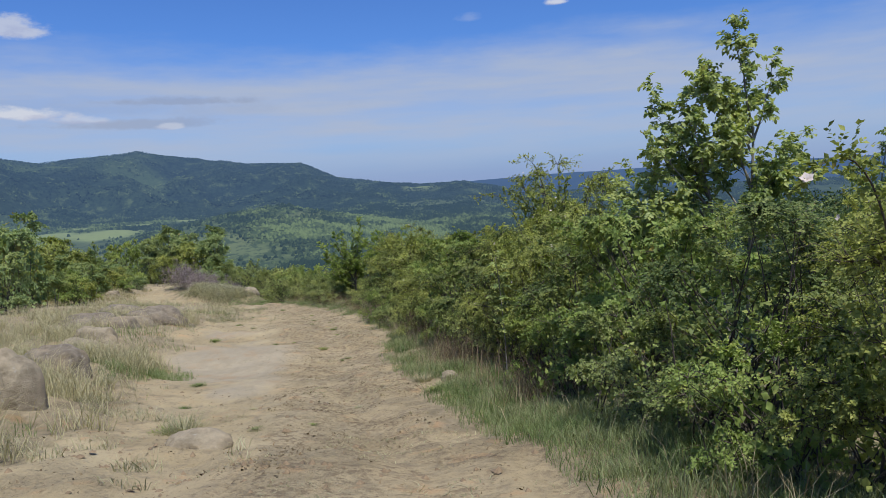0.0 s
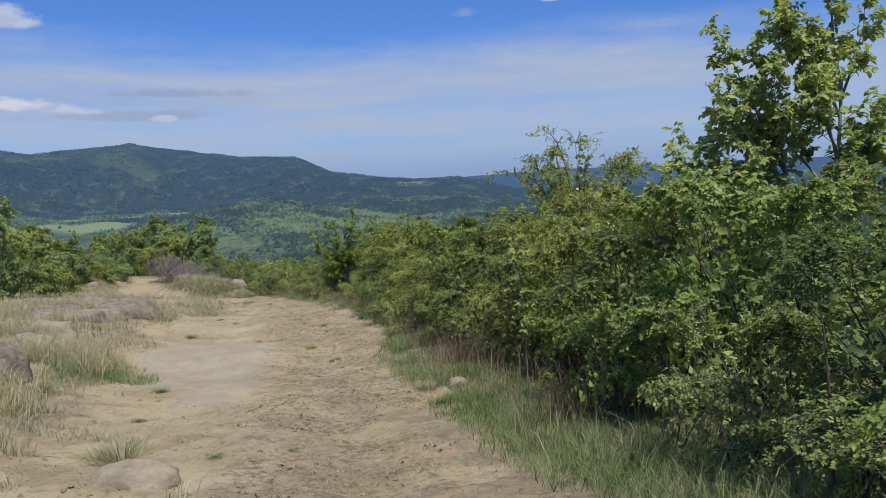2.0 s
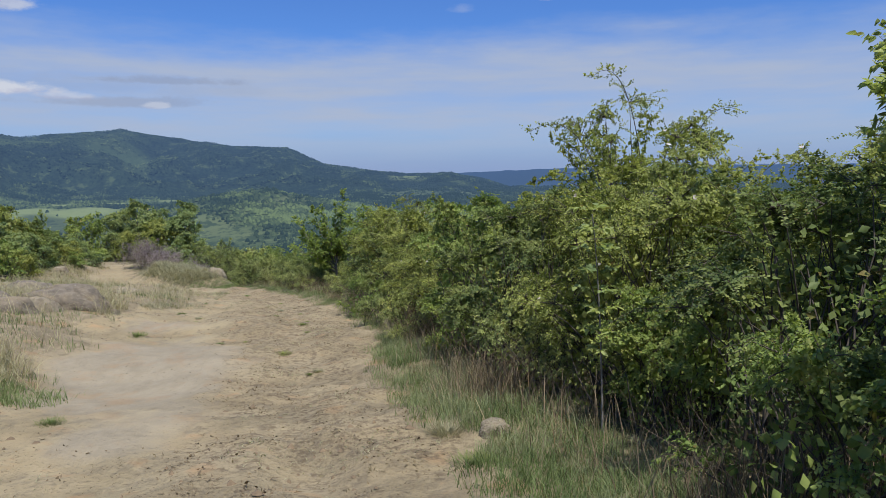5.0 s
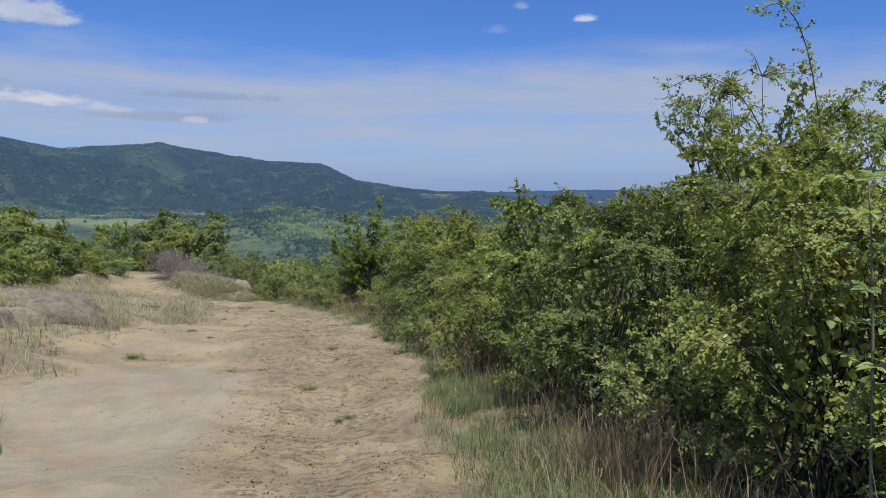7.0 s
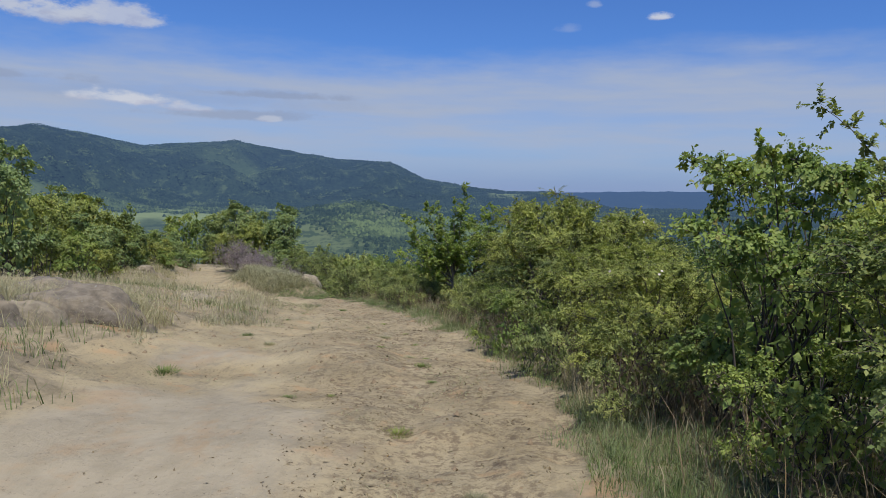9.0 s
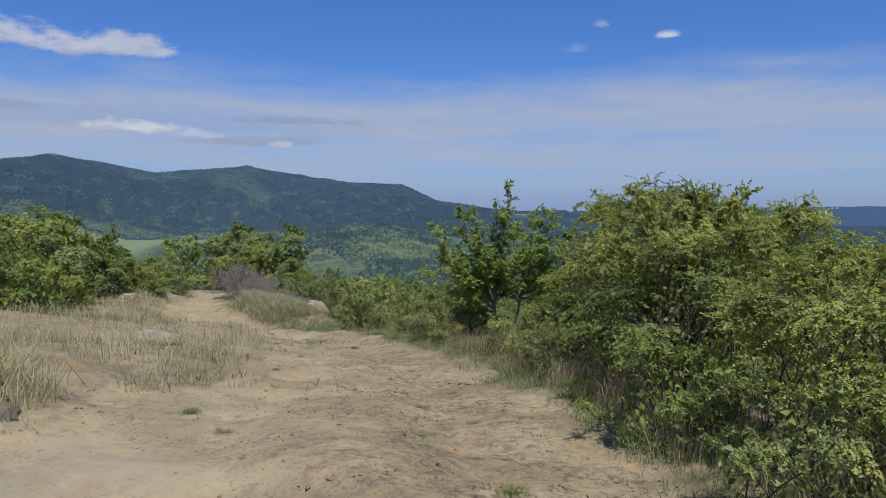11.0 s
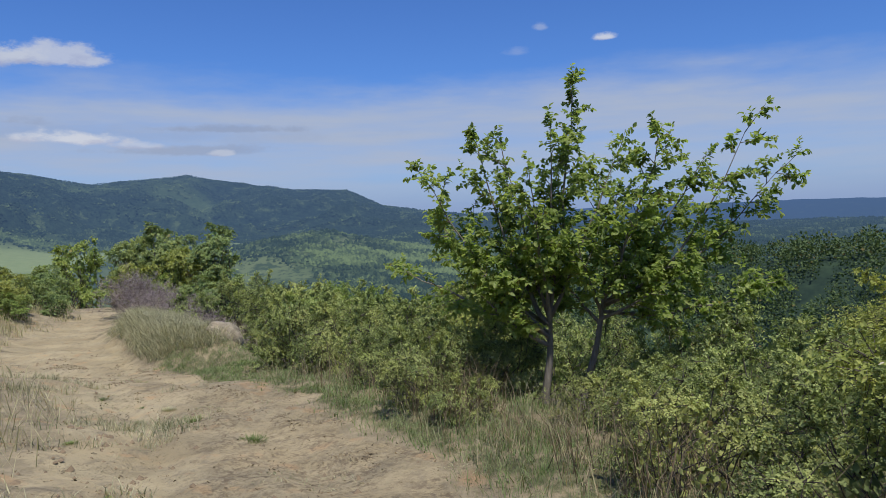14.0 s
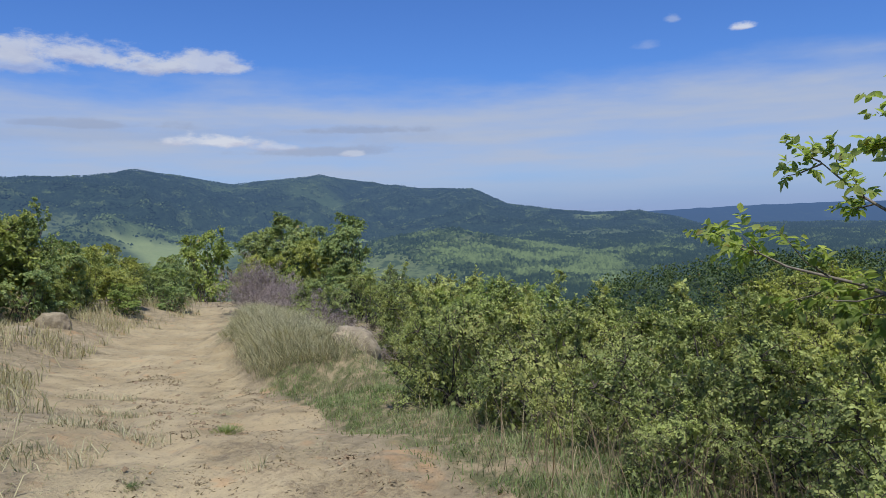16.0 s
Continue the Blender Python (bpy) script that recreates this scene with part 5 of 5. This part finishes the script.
def blades(rng, x, y, height, width, lean=0.5):
    n = len(x)
    z = near_z(x, y) - 0.02
    base = np.stack([x, y, z], -1)
    az = rng.uniform(0, 2 * np.pi, n)
    out = np.stack([np.cos(az), np.sin(az), np.zeros(n)], -1)
    side = np.stack([-np.sin(az), np.cos(az), np.zeros(n)], -1)
    turn = rng.uniform(0, np.pi, n)
    side = side * np.cos(turn)[:, None] + out * np.sin(turn)[:, None]
    h, w, l = height[:, None], width[:, None], (lean * rng.uniform(0.2, 1.2, n))[:, None]
    up = np.array([[0, 0, 1.0]])
    mid = base + up * h * 0.55 + out * h * l * 0.3
    tip = base + up * h * (1 - 0.25 * l) + out * h * l
    v = np.stack([base - side * w, base + side * w, mid - side * w * 0.7, mid + side * w * 0.7, tip], 1).reshape(-1, 3)
    tri = np.array([[0, 1, 3], [0, 3, 2], [2, 3, 4]])
    return v, (np.arange(n)[:, None, None] * 5 + tri[None]).reshape(-1, 3)


def grass(name, label, seed, n, edge, offset, yr, keep, h, w, mat, lean=0.5, most=0.55):
    """Blades strewn along an edge of the track: offset is the span of distances from it."""
    rng = np.random.default_rng(seed)
    y = rng.uniform(*yr, n)
    d = rng.uniform(*offset, n)
    x = edge(y) + d
    k = keep(x, y, d, rng.uniform(0, 1, n)) & (dirt_mask(x, y) < most)
    x, y = x[k], y[k]
    v, f = blades(rng, x, y, h * rng.uniform(0.35, 1.15, len(x)), w * rng.uniform(0.6, 1.3, len(x)), lean)
    me = mesh_from(name, v, f.ravel(), 3)
    me.materials.append(mat)
    return tagged(new(name, me), label, "grass", kind="stuff")


def clump(x, y, scale, seed):
    return fbm(x * scale, y * scale, 3, seed)


grass("dry_grass", "tufts of dry straw-coloured grass on the bank", 1, 150000, left_edge, (-8, 0.5), (5, 42),
      lambda x, y, d, u: u < (1.0 * step(clump(x, y, 0.95, 201), 0.02, 0.4) + 0.03) * (1 - 0.88 * step(y, 26, 29.5)), 0.6, 0.005, GRASS_DRY, 1.15)
grass("far_dry_grass", "dry grass on the farther bank", 7, 38000, left_edge, (-12, 0.4), (44, 78),
      lambda x, y, d, u: u < 0.95 * step(clump(x, y, 0.6, 202), -0.05, 0.4) + 0.04, 0.5, 0.011, GRASS_DRY, 0.75)
grass("green_grass", "green grass tufts among the dry grass", 2, 40000, left_edge, (-9, 0.9), (5, 50),
      lambda x, y, d, u: u < np.maximum(step(clump(x, y, 0.5, 211), 0.4, 0.8), step(np.hypot((x + 7.0) / 1.3, (y - 15.9) / 1.3), 1.1, 0.6)), 0.24, 0.006, GRASS_GREEN, 0.6)
grass("green_patch", "low green grass among the rocks", 12, 14000, left_edge, (-2.4, 1.3), (14.0, 18.0),
      lambda x, y, d, u: u < step(np.hypot((x + 7.0) / 1.5, (y - 16.1) / 1.7) + 0.5 * clump(x, y, 0.9, 215), 1.1, 0.5), 0.22, 0.005, GRASS_GREEN, 1.1, 2.0)
grass("verge_grass", "green grass verge below the bushes", 3, 150000, right_edge, (-0.35, 1.8), (3, 40),
      lambda x, y, d, u: u < step(d, -0.4, 0.4) * step(d, 1.9, 0.9) * np.maximum(0.15 + 0.5 * step(clump(x, y, 0.8, 223), -0.3, 0.4) * step(y, 40, 28), 0.85 * step(y, 20, 13)), 0.23, 0.0034, GRASS_GREEN, 0.9)
grass("verge_straw", "dead straw stalks below the bushes", 4, 72000, right_edge, (0.15, 3.0), (2, 50),
      lambda x, y, d, u: u < (0.10 + step(clump(x, y, 0.7, 221), -0.05, 0.45)) * (0.35 + 0.65 * step(y, 12, 16)) * (1 - 0.5 * step(y, 32, 37)) * (1 - 0.85 * step(y, 40.5, 42.5)) * step(d, 0.1, 0.8), 0.5, 0.0035, STRAW, 0.8)
grass("dead_stalks", "tall dead brown stalks at the foot of the bushes", 14, 36000, right_edge, (0.55, 2.4), (10, 43),
      lambda x, y, d, u: u < (0.12 + 0.9 * step(clump(x, y, 0.6, 225), 0.0, 0.5)) * step(d, 0.5, 1.0) * step(d, 2.3, 1.6) * (1 - 0.6 * step(y, 31, 35)), 0.8, 0.0038, TWIG_DEAD, 0.7)
grass("bank_grass", "pale dry grass on the bank at the bend", 5, 24000, right_edge, (0, 2.8), (49.8, 58),
      lambda x, y, d, u: u < step(d, -0.1, 0.6) * step(d, 2.8, 1.5), 0.5, 0.006, GRASS_MOUND, 1.5)
grass("slope_grass", "green grass between the low shrubs", 6, 80000, right_edge, (-0.2, 4.5), (36, 52),
      lambda x, y, d, u: u < (0.25 + 0.9 * step(clump(x, y, 0.9, 231), -0.2, 0.4)) * step(d, -0.3, 1.0), 0.14, 0.005, GRASS_GREEN, 1.2)
grass("track_weeds", "small weeds and dry tufts growing in the track", 8, 90000, right_edge, (-7, 0.3), (5, 50),
      lambda x, y, d, u: (clump(x, y, 0.9, 251) > 0.58) & (u < 0.9) & (pale_mask(x, y) < 0.3), 0.06, 0.006, GRASS_MOUND, 2.2, 2.0)
grass("leaf_litter", "scattered dead leaves, twigs and crumbs of earth on the track", 9, 150000, right_edge, (-7, 0.4), (5, 52),
      lambda x, y, d, u: u < (0.07 + 0.6 * step(clump(x, y, 1.1, 261), 0.0, 0.5) * step(d, -4.8, -2.4)) * (1 - 0.9 * pale_mask(x, y)), 0.045, 0.012, LITTER, 2.2, 2.0)

grass("edge_tufts", "ragged green and straw tufts along the track edge", 10, 60000, left_edge, (-0.8, 2.4), (6, 48),
      lambda x, y, d, u: (clump(x, y, 1.0, 271) > 0.58) & (u < 0.8) & (pale_mask(x, y) < 0.2), 0.22, 0.005, GRASS_MOUND, 1.3, 2.0)


def weed(seed, count, reach, tall, mat, label):
    """A loose tuft of blades that lean outwards from one root."""
    rng = np.random.default_rng(seed)
    az, q = rng.uniform(0, 2 * np.pi, count), rng.uniform(0, 1, count)
    out = np.stack([np.cos(az), np.sin(az), np.zeros(count)], -1)
    base = out * (0.35 * reach * q)[:, None] + np.array([0, 0, -0.01])
    rise = unit(out * rng.uniform(0.3, 1.6, (count, 1)) + np.array([0, 0, 1.0]))
    long = tall * rng.uniform(0.4, 1.2, count)
    v, f = leaf_arrays(base, rise, out * -1 + np.array([0, 0, 1.2]) + rng.normal(0, 0.3, out.shape), long, np.full(count, 0.006), 0.2)
    me = mesh_from("weed_tuft", v, f.ravel(), 3)
    me.materials.append(mat)
    return tagged(new("weed_tuft", me), label, "weed", "weeds in the track")


tuft_green = weed(1, 420, 0.6, 0.12, LEAF_DARK, "small flat green weed tuft on bare earth")
tuft_dry = weed(2, 420, 0.6, 0.24, GRASS_MOUND, "tuft of dry grass on bare earth")
for kind, x, y, turn, size in ((tuft_green, -7.35, 22.85, 0.0, 1.0), (tuft_green, -7.65, 26.8, 1.0, 0.6), (tuft_green, -5.0, 14.4, 2.0, 0.7), (tuft_dry, -3.55, 9.5, 0.0, 1.2), (tuft_green, -3.9, 9.9, 0.6, 1.1),
                               (tuft_dry, -0.55, 13.6, 1.5, 0.8), (tuft_green, -0.3, 12.6, 2.5, 0.9), (tuft_green, -4.6, 12.4, 3.0, 0.6), (tuft_dry, -6.3, 13.2, 4.0, 1.0), (tuft_green, -13.0, 44.4, 5.0, 0.9), (tuft_dry, -14.2, 46.4, 0.4, 0.7),
                               (tuft_green, -9.9, 39.6, 1.2, 0.9), (tuft_green, -8.7, 38.4, 2.2, 0.8), (tuft_dry, -11.4, 33.6, 3.2, 1.1), (tuft_green, -3.6, 20.6, 4.2, 0.7), (tuft_green, -3.9, 24.6, 5.6, 0.6)):
    m = Matrix.Translation((x, y, float(near_z(x, y)))) @ Euler((0, 0, turn)).to_matrix().to_4x4() @ Matrix.Diagonal((size, size, size, 1))
    if kind.matrix_basis == Matrix.Identity(4):
        kind.matrix_basis = m
    else:
        copy_at(kind, m)

rng = np.random.default_rng(15)
for i in range(34):
    y = rng.uniform(9, 46)
    x = float(right_edge(y)) - rng.uniform(0.4, 4.2)
    if pale_mask(x, y) < 0.5:
        size = rng.uniform(0.22, 0.5)
        copy_at(tuft_green if i % 3 else tuft_dry, Matrix.Translation((x, y, float(near_z(x, y)))) @ Euler((0, 0, rng.uniform(0, 6))).to_matrix().to_4x4() @ Matrix.Diagonal((size, size, size * 0.7, 1)))

# ---- small stones and clods on the track ----
rng = np.random.default_rng(5)
cx, cy = rng.uniform(-20, 2, 26000), rng.uniform(4, 56, 26000)
k = (dirt_mask(cx, cy) > 0.5) & (rng.uniform(0, 1, 26000) < 0.12 + 0.7 * step(clump(cx, cy, 0.5, 241), 0.0, 0.6)) & (pale_mask(cx, cy) < 0.4)
cx, cy = cx[k], cy[k]
oct_v = np.array([[1, 0, 0], [0.3, 0.9, 0.1], [-0.9, 0.4, 0], [-0.5, -0.8, 0.1], [0.5, -0.9, 0], [0.1, 0, 0.8], [-0.2, 0.3, 0.6]])
oct_f = np.array([[0, 1, 5], [1, 6, 5], [1, 2, 6], [2, 3, 6], [3, 5, 6], [3, 4, 5], [4, 0, 5]])
s = 0.010 + 0.045 * rng.uniform(0, 1, len(cx)) ** 3
v = oct_v[None] * s[:, None, None] * rng.uniform(0.6, 1.4, (len(cx), 7, 1))
v = v + np.stack([cx, cy, near_z(cx, cy) - 0.004], -1)[:, None]
me = mesh_from("pebbles", v.reshape(-1, 3), (np.arange(len(cx))[:, None, None] * 7 + oct_f[None]).ravel(), 3)
me.materials.append(CLOD)
tagged(new("pebbles", me), "small stones and clods of earth on the track", "stones", kind="stuff")

# ---- far woods ----
rng = np.random.default_rng(9)
N = 300000
fa, fr = np.radians(rng.uniform(-50, 36, N)), 480 * (2420 / 480) ** rng.uniform(0, 1, N) ** 0.72
fx, fy = HUB[0] + fr * np.sin(fa), HUB[1] + fr * np.cos(fa)
k = (wood_mask(fx, fy) + 0.35 * rng.uniform(-1, 1, N) > 0.5) & (far_meadow(fx, fy) + 0.45 * rng.uniform(-1, 1, N) < 0.5)
fx, fy, fr, fa = fx[k][:105000], fy[k][:105000], fr[k][:105000], fa[k][:105000]
ico_v = np.array([[1, 0, -0.3], [0.3, 0.95, -0.2], [-0.8, 0.6, -0.3], [-0.8, -0.6, -0.2], [0.3, -0.95, -0.3], [0.25, 0.1, 0.9], [-0.35, -0.05, 0.8]])
ico_f = np.array([[0, 1, 5], [1, 2, 5], [2, 6, 5], [2, 3, 6], [3, 4, 6], [4, 5, 6], [4, 0, 5]])
size = rng.uniform(1.5, 3.9, len(fx)) * np.interp(fr, (500, 1000, 1500, 2200), (0.8, 0.95, 0.9, 0.75))
jit = ico_v[None] * rng.uniform(0.6, 1.35, (len(fx), len(ico_v), 1)) * size[:, None, None]
v = jit + np.stack([fx, fy, far_z(fx, fy) + size * 0.2], -1)[:, None]
me = mesh_from("far_woods", v.reshape(-1, 3), (np.arange(len(fx))[:, None, None] * len(ico_v) + ico_f[None]).ravel(), 3)
me.attributes.new("haze", "FLOAT", "POINT").data.foreach_set("value", np.repeat(haze_mask(fx, fy), len(ico_v)).astype(np.float32))
me.attributes.new("leafy", "FLOAT", "POINT").data.foreach_set("value", np.repeat(lit_leafy_mask(fx, fy), len(ico_v)).astype(np.float32))
me.attributes.new("lit_hill", "FLOAT", "POINT").data.foreach_set("value", np.repeat(step(fr, 700, 850) * step(fr, 1350, 1150) * step(np.degrees(fa), 3, -3), len(ico_v)).astype(np.float32))
me.materials.append(FAR_TREE)
tagged(new("far_woods", me), "broadleaf woods covering the distant hills", "woods", kind="stuff")

# woods on the near valley side: crowns of leaf sprays
spans = []
for count, a0, a1, r0, r1 in ((1300, -2, 34, 150, 330), (300, -8, 36, 330, 640), (250, -50, -8, 240, 640)):
    fa, fr = np.radians(rng.uniform(a0, a1, count)), np.sqrt(rng.uniform(r0 * r0, r1 * r1, count))
    spans.append((HUB[0] + fr * np.sin(fa), HUB[1] + fr * np.cos(fa)))
fx, fy = (np.concatenate([p[i] for p in spans]) for i in (0, 1))
n, per = len(fx), 64
way = unit(rng.normal(0, 1, (n, per, 3)) + np.array([0, 0, 0.35]))
tall = rng.uniform(2.4, 4.4, n)
spot = way * rng.uniform(0.55, 1.05, (n, per, 1)) * tall[:, None, None] * np.array([0.85, 0.85, 1.0])
spot = spot + np.stack([fx, fy, far_z(fx, fy) + tall * 0.9], -1)[:, None]
spray = leaf_arrays(spot.reshape(-1, 3), (way + rng.normal(0, 0.7, way.shape)).reshape(-1, 3), (way + rng.normal(0, 0.5, way.shape) + np.array([0, 0, 0.5])).reshape(-1, 3),
                    np.repeat(tall, per) * rng.uniform(0.14, 0.30, n * per), np.repeat(tall, per) * rng.uniform(0.12, 0.26, n * per))
me = mesh_from("valley_woods", spray[0], spray[1].ravel(), 3)
me.materials.append(LEAF_WOOD)
tagged(new("valley_woods", me), "dark green woods on the near valley side", "woods", kind="stuff")
